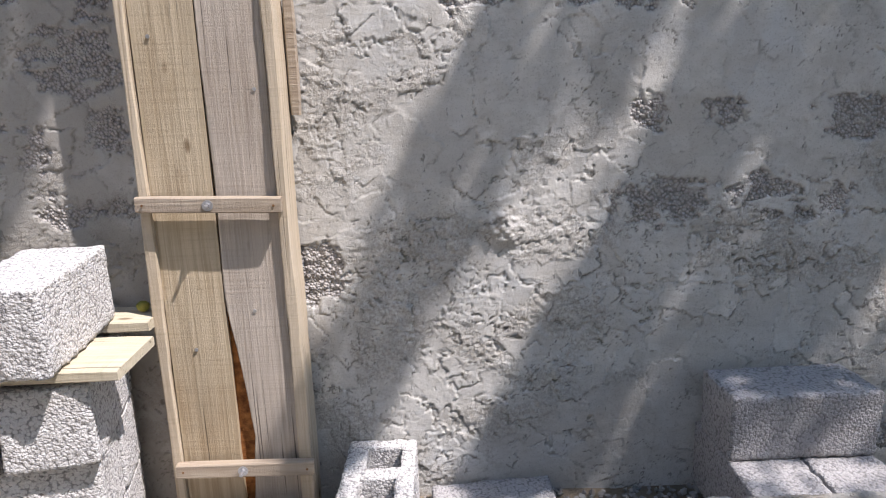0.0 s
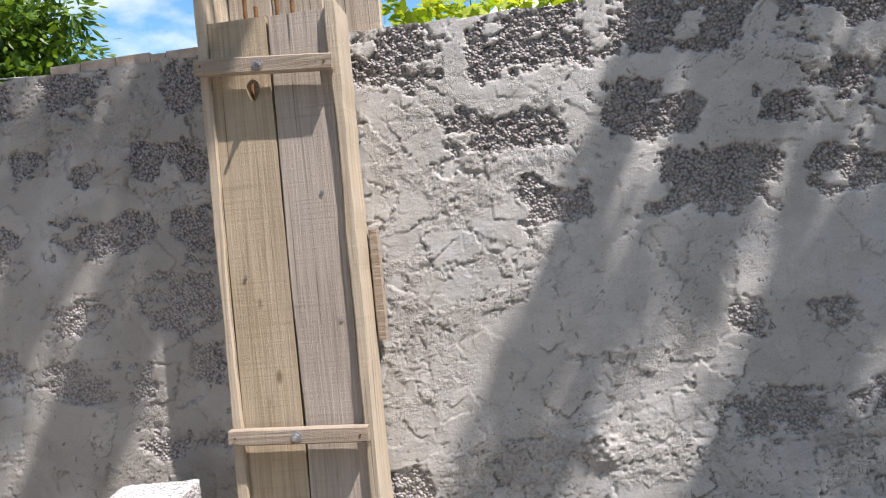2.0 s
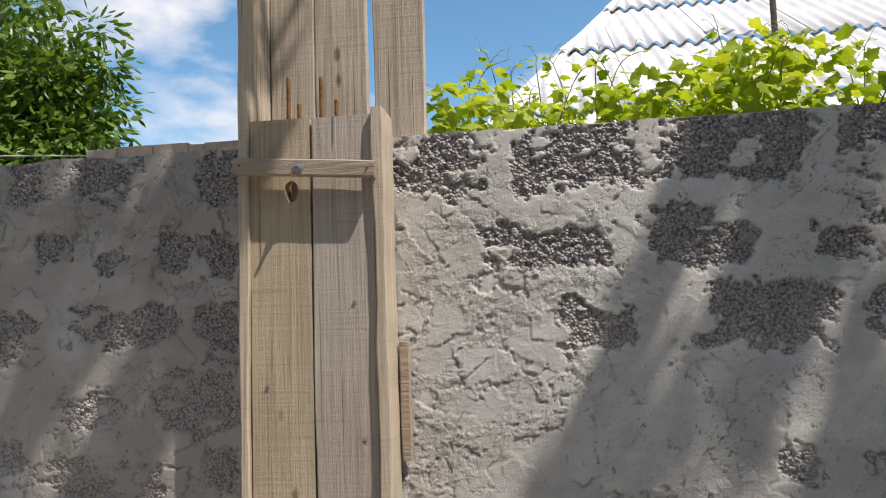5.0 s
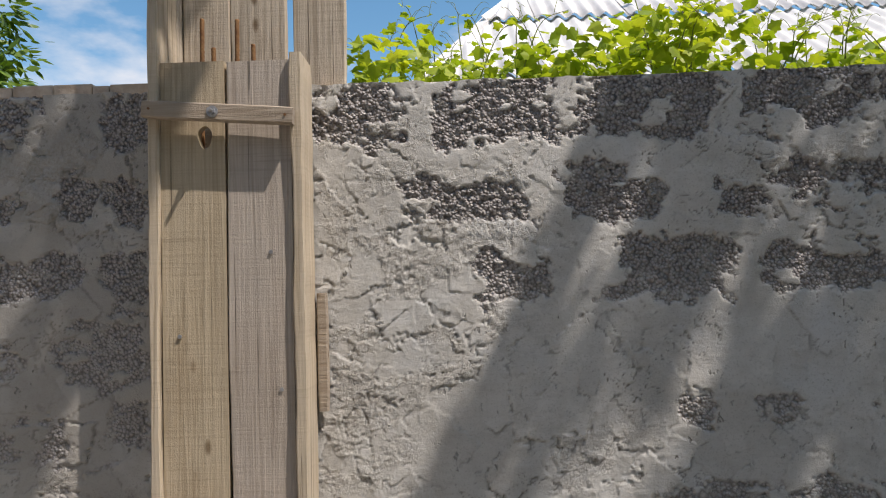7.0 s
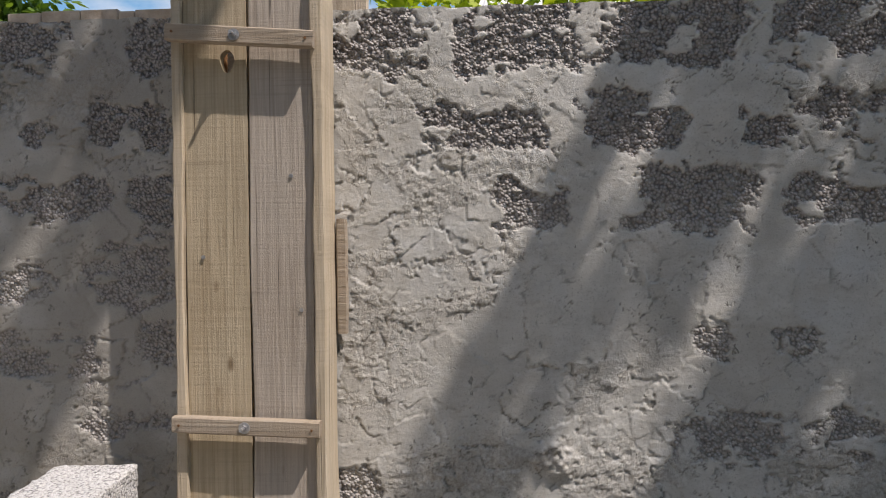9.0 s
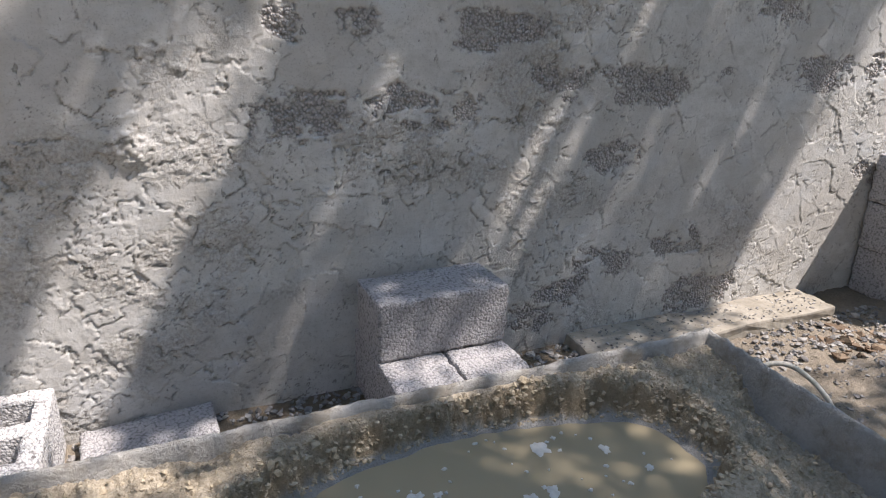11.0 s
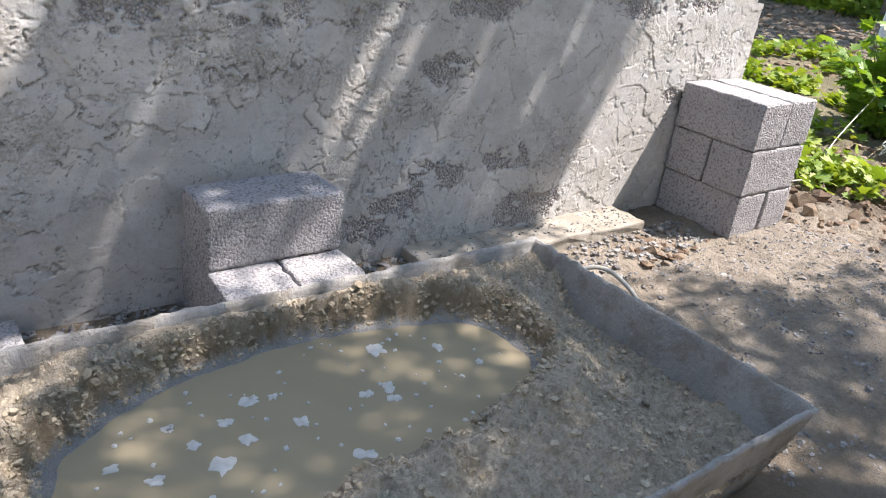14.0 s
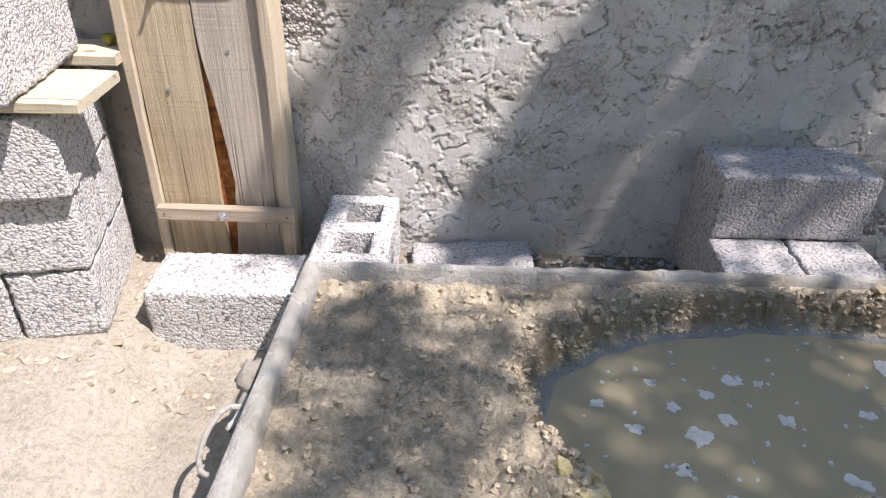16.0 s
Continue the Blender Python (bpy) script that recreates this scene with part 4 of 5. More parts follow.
def build_trough():
    root = thing("mortar_trough", ((TX0 + TX1) / 2, (TY0 + TY1) / 2, TB), "shallow cement-crusted steel mixing trough on the ground", "trough")
    ox, oy, oz = root.location
    # walls lean outwards and have rolled, uneven rims
    def ring(inset, z, wob, crust=0.0):
        pts = []
        x0, x1, y0, y1 = TX0 + inset + crust, TX1 - inset, TY0 + inset, TY1 - inset
        n = 110
        for i in range(n):
            pts.append((x0 + (x1 - x0) * i / n, y0))
        for i in range(n):
            pts.append((x1, y0 + (y1 - y0) * i / n))
        for i in range(n):
            pts.append((x1 - (x1 - x0) * i / n, y1))
        for i in range(n):
            pts.append((x0, y1 - (y1 - y0) * i / n))
        out = []
        for x, y in pts:
            x = float(spread(x, y))
            w = 0.5 * wob * noise.noise((x * 9, y * 9, z * 20)) + 0.9 * wob * noise.noise((x * 33, y * 33, z))
            out.append((x - ox + w * 0.5, y - oy + w * 0.5, z - oz + w))
        return out
    rings = [ring(0.065, TB, 0.0), ring(0.035, 0.06, 0.002), ring(0.006, TZ - 0.022, 0.004), ring(0.0, TZ - 0.004, 0.006), ring(0.004, TZ + 0.003, 0.006),
             ring(0.012, TZ + 0.002, 0.007, 0.014), ring(0.017, TZ - 0.008, 0.007, 0.018), ring(0.021, 0.165, 0.008, 0.018), ring(0.026, 0.14, 0.008, 0.014), ring(0.031, 0.115, 0.008), ring(0.037, 0.085, 0.008), ring(0.045, 0.05, 0.008), ring(0.075, TB + 0.012, 0.0)]
    bm = bmesh.new()
    vs = [[bm.verts.new(p) for p in r] for r in rings]
    for a, b in zip(vs, vs[1:]):
        for j in range(len(a)):
            bm.faces.new((a[j], a[(j + 1) % len(a)], b[(j + 1) % len(b)], b[j]))
    bm.faces.new(vs[0][::-1])
    bm.faces.new(vs[-1])
    part("tub", bm, TROUGH, root, smooth=True)
    # crusted lug, a rod standing in for its ring's shadow, and a carrying handle
    bm = tube(smooth_line([(0.106 - ox, -0.67 - oy, 0.12 - oz), (0.094 - ox, -0.72 - oy, 0.14 - oz), (0.105 - ox, -0.77 - oy, 0.12 - oz), (0.090 - ox, -0.83 - oy, 0.10 - oz)], 9), 0.022, 12, 0.9)
    for v in bm.verts:
        v.co += 0.020 * noise.noise_vector(v.co * 26) + 0.007 * noise.noise_vector(v.co * 80)
    part("lug", bm, TROUGH, root, "lug thick with set cement", True)
    bm = tube(smooth_line([(0.120 - ox, -0.79 - oy, 0.11 - oz), (0.068 - ox, -0.80 - oy, 0.13 - oz), (0.035 - ox, -0.85 - oy, 0.10 - oz), (0.039 - ox, -0.90 - oy, 0.06 - oz), (0.122 - ox, -0.91 - oy, 0.06 - oz)]), 0.006, 8)
    part("handle", bm, TROUGH, root, "bent rod in place of the lug ring's shadow", True)
    bm = tube(smooth_line([(2.13 - ox, -0.56 - oy, 0.10 - oz), (2.22 - ox, -0.56 - oy, 0.16 - oz), (2.30 - ox, -0.60 - oy, 0.155 - oz), (2.33 - ox, -0.70 - oy, 0.10 - oz), (2.31 - ox, -0.76 - oy, 0.02 - oz), (2.14 - ox, -0.78 - oy, 0.03 - oz)]), 0.0075, 8)
    part("handle", bm, CORD, root, "bent rod in place of the lug ring's shadow pale with cement", True)


build_trough()

WATER_Z = 0.106


def puddle_field(X, Y):
    """Below 0 inside the pool, in metres or so."""
    a = np.hypot((X - 1.27) / 0.53, (Y + 0.735) / 0.245) - 1
    b = np.hypot((X - 0.945) / 0.205, (Y + 0.84) / 0.20) - 1
    d = -np.log(np.exp(-22 * a * 0.28) + np.exp(-22 * b * 0.2)) / 22
    return d + 0.022 * fbm(X * 7, Y * 7, 3, 201) + 0.008 * fbm(X * 26, Y * 26, 2, 202)


def build_sand():
    d = 0.0046
    xs, ys = np.arange(TX0 + 0.022, TX1 - 0.021, d), np.arange(TY0 + 0.022, TY1 - 0.021, d)
    X, Y = np.meshgrid(xs, ys, indexing="ij")
    p = puddle_field(X, Y)
    lump = fbm(X * 16, Y * 16, 4, 221)
    crumb = np.abs(fbm(X * 30, Y * 30, 3, 222))
    s = (X - 1.80) * 0.970 + (Y + 0.50) * -0.243
    bank = 0.160 + 0.020 * fbm(X * 3, Y * 3, 3, 211) + 0.042 * np.exp(-((p - 0.085) / 0.06) ** 2)
    bank += 0.030 * np.exp(-((s + 0.0) / 0.09) ** 2) * step(-0.5, -0.75, Y) - 0.085 * step(0.02, 0.30, s) * step(-0.48, -0.70, Y)
    bank += 0.030 * np.exp(-(((X - 1.45) / 0.45) ** 2 + ((Y + 1.20) / 0.12) ** 2))
    bank += 0.018 * lump + 0.026 * crumb + 0.010 * fbm(X * 60, Y * 60, 3, 223, 0.6) - 0.012 * np.abs(fbm(X * 9 + 3 * Y, Y * 4, 3, 226))
    nib = 0.014 * fbm(X * 22, Y * 22, 3, 224)
    low = WATER_Z + 0.005 * step(-0.006, 0.010, p) - 0.03 * step(0.0, -0.03, p) + 0.003 * lump * step(0.0, 0.01, p)
    h = low + (bank - low) * step(0.016, 0.050, p + 1.3 * nib + 0.012 * fbm(X * 48, Y * 48, 2, 225))
    slope = step(0.012, 0.03, p) * step(0.085, 0.04, p)
    h = h + slope * (0.016 * fbm(X * 38, Y * 38, 3, 227, 0.65) + 0.012 * np.abs(fbm(X * 70, Y * 70, 2, 228)))
    h = np.minimum(h, TZ + 0.03)
    edge = np.minimum(np.minimum(X - xs[0], xs[-1] - X), np.minimum(Y - ys[0], ys[-1] - Y))
    h = np.where(edge < 0.04, np.minimum(h, TZ - 0.02 + 0.01 * lump), h)
    me = arrays_mesh("sand", np.stack([spread(X, Y), Y, h], -1).reshape(-1, 3), grid_faces(len(xs), len(ys)), SAND)
    set_attr(me, "wet", step(0.026, 0.018, p + nib))
    set_attr(me, "damp", step(0.018, 0.024, p + nib) * step(0.075, 0.03, p + nib))
    set_attr(me, "clay", step(0.16, 0.05, np.hypot(X - 0.80, (Y + 1.10) * 1.1)) * step(-0.2, 0.2, fbm(X * 12, Y * 12, 3, 232)))
    tagged(new("sand_heap", me), "damp brown sand banked round a pool in the trough", "sand", kind="stuff")
    return xs, ys, X, Y, h, p


xs, ys, SXX, SYY, SH, SP = build_sand()
rng = np.random.default_rng(17)
spots = []
while len(spots) < 330:
    i, j = rng.integers(3, len(xs) - 3), rng.integers(3, len(ys) - 3)
    if SP[i, j] < 0.035:
        continue
    r = 0.0025 + 0.006 * rng.random() ** 3 + (0.008 if rng.random() < 0.03 else 0)
    if 0.04 < SP[i, j] < 0.10 and rng.random() < 0.5:
        r *= 1.5
    spots.append((float(spread(xs[i], ys[j])), ys[j], SH[i, j] + 0.3 * r, r))
stones("pebbles", spots, PEBBLE, "small pebbles and crumbs on the damp sand", "pebbles", 0.75, 8, True)

spots = []
while len(spots) < 8000:
    i, j = rng.integers(3, len(xs) - 3), rng.integers(3, len(ys) - 3)
    if SP[i, j] < 0.03:
        continue
    r = 0.0014 + 0.0075 * rng.random() ** 5
    if SP[i, j] < 0.07:
        r *= 1.5
    spots.append((float(spread(xs[i], ys[j])), ys[j], SH[i, j], r))
while len(spots) < 11500:
    i, j = rng.integers(3, len(xs) - 3), rng.integers(3, len(ys) - 3)
    if 0.010 < SP[i, j] < 0.065:
        r = 0.002 + 0.006 * rng.random() ** 3
        spots.append((float(spread(xs[i], ys[j])), ys[j], SH[i, j] + 0.2 * r, r))
stones("sand_crumbs", spots, SAND_CRUMB, "crumbs of damp sand on the bank", "sand", 0.8, 9)

CLAY_LUMP = make_gravel("clay_lump", (0.50, 0.40, 0.17), (0.62, 0.56, 0.44))
spots = []
while len(spots) < 110:
    x, y = 0.80 + 0.10 * rng.normal(), -1.09 + 0.055 * rng.normal()
    i, j = int((x - xs[0]) / (xs[1] - xs[0])), int((y - ys[0]) / (ys[1] - ys[0]))
    if SP[i, j] > 0.04:
        r = 0.004 + 0.016 * rng.random() ** 2
        spots.append((x, y, SH[i, j] + 0.2 * r, r))
stones("clay_lumps", spots, CLAY_LUMP, "yellowish lumps of clay and plaster on the sand", "clay", 0.55, 12)

# pool: a sheet that the sand closes in
px, py = np.arange(0.62, 1.88, 0.02), np.arange(-1.10, -0.44, 0.02)
PX, PY = np.meshgrid(px, py, indexing="ij")
keep = puddle_field(PX, PY) < 0.03
fc = grid_faces(len(px), len(py))
fc = fc[keep.ravel()[fc].all(1)]
me = arrays_mesh("water", np.stack([PX, PY, np.full_like(PX, WATER_Z)], -1).reshape(-1, 3), fc, WATER)
tagged(new("water", me), "murky brown-grey water pooled in the sand", "water", kind="structure")


def scum(x, y, r, seed):
    rnd = random.Random(seed)
    bm = bmesh.new()
    n = 20
    ring = [(r * (1 + 0.75 * noise.noise((math.cos(a) * 1.7, math.sin(a) * 1.7, seed * 3.3))) * Vector((math.cos(a) * 1.25, math.sin(a), 0))) for a in (2 * math.pi * i / n for i in range(n))]
    low = [bm.verts.new(p) for p in ring]
    top = [bm.verts.new(p * 0.8 + Vector((0, 0, 0.0022))) for p in ring]
    for i in range(n):
        bm.faces.new((low[i], low[(i + 1) % n], top[(i + 1) % n], top[i]))
    bm.faces.new(top)
    ob = tagged(part("scum_patch", bm, FOAM, smooth=True), "pale flake of cement scum floating on the water", "scum", "flakes on the pool")
    ob.location = (x, y, WATER_Z + 0.0005)
    ob.rotation_euler = (0, 0, rnd.uniform(0, 6))


FLAKES = [(0.985, -0.82, .022), (0.95, -0.74, .013), (1.03, -0.70, .013), (1.05, -0.77, .015), (1.17, -0.77, .014), (1.34, -0.75, .014), (1.40, -0.75, .016), (1.39, -0.79, .013),
          (1.45, -0.60, .022), (1.24, -0.92, .018), (1.10, -0.655, .017), (0.93, -0.90, .014), (0.86, -0.80, .014), (1.60, -0.66, .013), (1.66, -0.76, .010), (0.92, -0.67, .012),
          (1.00, -0.965, .011), (0.80, -0.735, .012), (1.15, -0.665, .010)]
for i, (x, y, r) in enumerate(FLAKES):
    scum(x, y, r, i)
rng = np.random.default_rng(23)
k = 0
while k < 70:
    x, y = rng.uniform(0.7, 1.75), rng.uniform(-1.0, -0.5)
    if puddle_field(np.array([x]), np.array([y]))[0] < -0.03:
        scum(x, y, rng.uniform(0.0022, 0.006), 100 + k)
        k += 1


# ---- plants ----
def leaf_shape(kind):
    """Outline in the plane, stalk at the origin, tip along +y, 1 long."""
    if kind == "vine":
        o = [(0, 0.0), (0.22, -0.10), (0.46, 0.10), (0.40, 0.28), (0.56, 0.52), (0.30, 0.60), (0.20, 0.78), (0.0, 1.0)]
    elif kind == "maple":
        o = [(0, 0.0), (0.30, 0.02), (0.26, 0.16), (0.55, 0.42), (0.28, 0.44), (0.30, 0.70), (0.12, 0.66), (0.0, 1.0)]
    else:
        o = [(0, 0.0), (0.12, 0.16), (0.19, 0.40), (0.15, 0.70), (0.0, 1.0)]
    return np.array(o)


def leaf_cloud(name, centres, directions, sizes, kind, mat, seed, droop=0.35):
    """Leaves as two folded halves each, in one mesh; directions: where each tip points."""
    rng = np.random.default_rng(seed)
    o = leaf_shape(kind)
    n = len(o)
    left = o[1:-1] * (-1, 1)
    flat = np.concatenate([o, left])
    z = -0.25 * np.abs(flat[:, 0]) - 0.15 * flat[:, 1] ** 2
    base = np.column_stack([flat, z])
    tri = []
    for i in range(1, n - 1):
        tri.append((0, i, i + 1))
    m = n - 2
    for i in range(m - 1):
        tri.append((0, n + i + 1, n + i))
    tri.append((0, n - 1, n + m - 1))
    tri = np.array(tri)
    c = np.asarray(centres, float)
    d = np.asarray(directions, float)
    d = d / np.maximum(np.linalg.norm(d, axis=1, keepdims=True), 1e-6)
    nrm = rng.standard_normal(c.shape) * 0.5 + (0.25, -0.1, 0.9)
    nrm -= d * (nrm * d).sum(1, keepdims=True)
    nrm /= np.maximum(np.linalg.norm(nrm, axis=1, keepdims=True), 1e-6)
    s = np.cross(d, nrm)
    sz = np.asarray(sizes, float)[:, None, None]
    V = c[:, None, :] + sz * (base[None, :, 0:1] * s[:, None, :] + base[None, :, 1:2] * d[:, None, :] + base[None, :, 2:3] * nrm[:, None, :])
    F = (tri[None] + (np.arange(len(c)) * len(base))[:, None, None]).reshape(-1, 3)
    return arrays_mesh(name, V.reshape(-1, 3), F, mat, False)


def crown_points(rng, centre, radius, clumps, per, spread, hang=0.3):
    """Leaf places in many uneven clumps inside an ellipsoid, thinner inside."""
    c, d = [], []
    radius = np.array(radius)
    for _ in range(clumps):
        v = rng.standard_normal(3)
        v /= np.linalg.norm(v)
        q = np.array(centre) + v * radius * (0.35 + 0.65 * rng.random() ** 0.5) * (1 + 0.18 * rng.standard_normal())
        k = int(per * rng.uniform(0.5, 1.4))
        o = rng.standard_normal((k, 3)) * spread * rng.uniform(0.6, 1.3)
        c.append(q + o)
        d.append(o / spread + v * 0.7 + (0, 0, -hang) + 0.4 * rng.standard_normal((k, 3)))
    return np.concatenate(c), np.concatenate(d)


def limbs(bm, rng, base, top, r, n, reach):
    base, top = Vector(base), Vector(top)
    tube(smooth_line([base, base.lerp(top, 0.4) + Vector((0.04, -0.03, 0)), top], 6), r, 9, 0.35, bm)
    for i in range(n):
        f = rng.uniform(0.35, 0.95)
        p = base.lerp(top, f)
        q = p + Vector((rng.normal() * reach[0], rng.normal() * reach[1], abs(rng.normal()) * reach[2]))
        tube(smooth_line([p, p.lerp(q, 0.5) + Vector((0, 0, 0.06)), q], 5), r * 0.45 * (1.1 - f * 0.5), 6, 0.25, bm)


def tree(name, at, label, centre, radius, clumps, per, spread, size, kind, mat, seed, trunk_r=0.09, bark=None, category="tree", hang=0.3):
    rng = np.random.default_rng(seed)
    root = thing(name, at, label, category)
    bm = bmesh.new()
    rel = np.array(centre) - at
    limbs(bm, rng, (0, 0, -0.1), tuple(rel + (0, 0, 0.3 * radius[2])), trunk_r, 14, (radius[0] * 0.5, radius[1] * 0.5, radius[2] * 0.4))
    part("trunk", bm, bark or BARK, root, smooth=True)
    c, d = crown_points(rng, rel, radius, clumps, per, spread, hang)
    part("crown", leaf_cloud("crown", c, d, rng.uniform(0.7, 1.3, len(c)) * size, kind, mat, seed), mat, root)
    return root


# cherry behind the wall
tree("cherry_tree", (-4.5, 4.3, 0.0), "leafy green cherry tree standing behind the wall", (-4.8, 4.3, 3.2), (0.9, 1.0, 1.9), 300, 48, 0.13, 0.115, "lance", CHERRY, 61, 0.11, hang=0.9)
tree("cherry_tree", (-3.7, 4.0, 0.0), "leafy green cherry tree standing behind the wall", (-3.85, 4.0, 2.95), (0.50, 0.55, 1.3), 150, 46, 0.11, 0.115, "lance", CHERRY, 62, 0.08, hang=0.9)


# grape vine along the wall's far side
def build_vine():
    rng = np.random.default_rng(71)
    root = thing("grape_vine", (1.2, 0.6, 0.0), "bright green grape vine with young shoots behind the wall", "vine")
    off = np.array((1.2, 0.6, 0.0))
    bm = bmesh.new()
    tube(smooth_line([(-1.0, 0.1, 0.0), (-0.9, 0.05, 1.0), (-0.6, 0.0, 1.85), (0.6, -0.1, 1.9), (1.8, 0.0, 1.9)], 8), 0.014, 7, 0.6, bm)
    part("stem", bm, BARK, root, smooth=True)
    c, d, s = [], [], []
    dense = 0
    while dense < 4200:
        x = rng.uniform(0.08, 2.7)
        top = 2.10 + 0.11 * math.exp(-((x - 1.05) / 0.4) ** 2) + 0.04 * math.sin(7 * x) - 0.04 * math.exp(-((x - 1.42) / 0.10) ** 2) * 2
        z = top - 0.34 * rng.random() ** 1.1
        c.append((x, rng.uniform(0.27, 0.85), z))
        d.append((rng.normal() * 0.8, rng.normal() * 0.8 - 0.4, rng.normal() * 0.5 - 0.1))
        s.append(rng.uniform(0.024, 0.056))
        dense += 1
    for k in range(58):
        x = rng.uniform(0.12, 2.6)
        if k < 26:
            x = (0.33, 0.28, 0.55, 0.62, 0.80, 0.86, 0.92, 1.00, 1.06, 1.12, 1.15, 1.20, 1.45, 1.55, 1.62, 1.7, 1.78, 0.2, 0.7, 0.97, 1.25, 1.9, 2.1, 1.85, 0.45, 1.5)[k]
        shoots = bmesh.new()
        y = rng.uniform(0.3, 0.75)
        h = rng.uniform(0.10, 0.24) + (0.10 if k in (0, 9, 10) else 0)
        lean = rng.normal() * 0.05, rng.normal() * 0.04
        z0 = 2.02
        pts = smooth_line([(x, y, z0), (x + lean[0] * 0.4, y + lean[1] * 0.3, z0 + 0.5 * h), (x + lean[0], y + lean[1], z0 + h), (x + lean[0] * 1.8 + 0.02, y + lean[1], z0 + h + 0.03)], 5)
        tube([Vector(p) - Vector(off) for p in pts], 0.0028, 5, 0.3, shoots)
        for f in np.arange(0.15, 1.0, 0.13):
            p = pts[int(f * (len(pts) - 1))]
            sd = 1 if int(f * 10) % 2 else -1
            c.append((p.x + 0.01 * sd, p.y, p.z))
            d.append((sd * 0.9 + rng.normal() * 0.3, rng.normal() * 0.7 - 0.3, 0.25 + rng.normal() * 0.3))
            s.append(0.058 * (1.05 - 0.75 * f) * rng.uniform(0.8, 1.2))
        for j in range(2):
            p = pts[int(rng.uniform(0.6, 0.98) * (len(pts) - 1))]
            a = rng.uniform(0, 6.28)
            q = p + Vector((math.cos(a) * 0.05, 0.01, 0.05))
            tube([v - Vector(off) for v in smooth_line([p, p.lerp(q, 0.6) + Vector((0, 0, 0.012)), q, q + Vector((0.012, 0, -0.008))], 4)], 0.0011, 4, 0.5, shoots)
        part("shoot", shoots, SHOOT, root, "young green shoot with tendrils", True)
    part("leaves", leaf_cloud("leaves", np.array(c) - off, d, s, "vine", VINE, 72), VINE, root)


build_vine()


# ---- neighbour's house with a corrugated roof ----
def build_house():
    root = thing("house", (4.5, 8.5, 0.0), "neighbouring house with a white corrugated hipped roof", "house")
    off = Vector((4.5, 8.5, 0.0))
    e = Vector((0.418, -1.759, 1.449))
    s1, pitch = 7.2, 0.70
    p1 = e + s1 * Vector((0.0274, 0.9437, 0.3297))
    hip = Vector((0.1414, 0.3357, 0.235))
    hip = hip / hip.y
    y0, y1 = p1.y - 1.9, p1.y + 3.2
    wave, d = 0.155, 0.155 / 8

    def z_at(y):
        return p1.z + pitch * (y - p1.y)

    row = 1.42
    y = y0
    k = 0
    edges = [y0, p1.y + 0.30 - row, p1.y + 0.30, p1.y + 0.30 + row, p1.y + 0.30 + 2 * row, y1 + 0.3]
    edges = sorted(v for v in edges if v >= y0)
    for a, b in zip(edges, edges[1:]):
        for x_left in np.arange(-1.55, 6.4, 0.93):
          xs_ = np.arange(x_left, x_left + 0.99, d)
          ys_ = np.array([a - 0.10, (a + b) / 2, b])
          X, Y = np.meshgrid(xs_, ys_, indexing="ij")
          lim = p1.x + (Y - p1.y) * hip.x
          X = np.maximum(X, lim)
          up = 0.05 * (0.5 - 0.5 * np.cos(2 * np.pi * X / wave))
          if p1.x + (a - p1.y) * hip.x > x_left + 0.97:
              continue
          lift = np.array([0.055, 0.028, 0.0])[None, :] + 0.012 * step(x_left + 0.06, x_left, X)
          Z = z_at(Y) + up + lift
          V = np.stack([X, Y, Z], -1).reshape(-1, 3) - np.array(off)
          F = grid_faces(len(xs_), 3)
          area = np.abs(V[F[:, 0], 0] - V[F[:, 1], 0]) + np.abs(V[F[:, 3], 0] - V[F[:, 2], 0])
          F = F[area > 1e-4]
          thick = V - np.array((0, 0, 0.007))
          n = len(V)
          rim = [(i, i + 3, n + i + 3, n + i) for i in range(0, n - 3, 3)]
          me = arrays_mesh("roof_sheet", np.concatenate([V, thick]), np.concatenate([F, F[:, ::-1] + n, np.array(rim)]), ROOFING)
          part("roof_sheet", me, ROOFING, root)
    # hip board and the roof's far side
    a, b = p1 + hip * (y0 - p1.y), p1 + hip * (y1 - p1.y)
    bm = bmesh.new()
    ring = []
    for q in (a, b):
        ring.append([bm.verts.new(q - off + Vector(o)) for o in ((-0.05, 0, -0.12), (-0.05, 0, 0.035), (0.07, 0, 0.065), (0.07, 0, -0.06))])
    for j in range(4):
        bm.faces.new((ring[0][j], ring[0][(j + 1) % 4], ring[1][(j + 1) % 4], ring[1][j]))
    bm.faces.new(ring[0][::-1])
    bm.faces.new(ring[1])
    part("hip_board", bm, ROOFING, root, "white board along the roof's edge")
    bm = bmesh.new()
    box(bm, -3.6, 2.0, y0 + 0.6 - off.y, y0 + 0.85 - off.y, 0, z_at(y0 + 0.6) - 0.05)
    box(bm, -3.6, -3.35, y0 + 0.85 - off.y, 5, 0, z_at(y0 + 0.6) - 0.05)
    part("wall", bm, RENDER_WALL, root)
    bm = bmesh.new()
    box(bm, -4.2, -2.0, y0 + 0.1 - off.y, y0 + 0.5 - off.y, z_at(y0) - 0.28, z_at(y0) - 0.16)
    part("lean_to", bm, ROOFING, root)
    bm = tube([Vector((2.72, 5.2, 3.2)) - off, Vector((2.74, 5.2, 5.4)) - off], 0.03, 8)
    part("pole", bm, BARK, root, "thin dark pole", True)


build_house()


# ---- garden past the wall's end ----
tree("garden_tree", (11.5, 2.9, lie(11.5, 2.9)), "old fruit tree with limewashed trunk in the garden", (11.6, 3.0, 4.4), (2.2, 2.2, 1.6), 150, 40, 0.3, 0.17, "lance", DARK_LEAF, 81, 0.14)


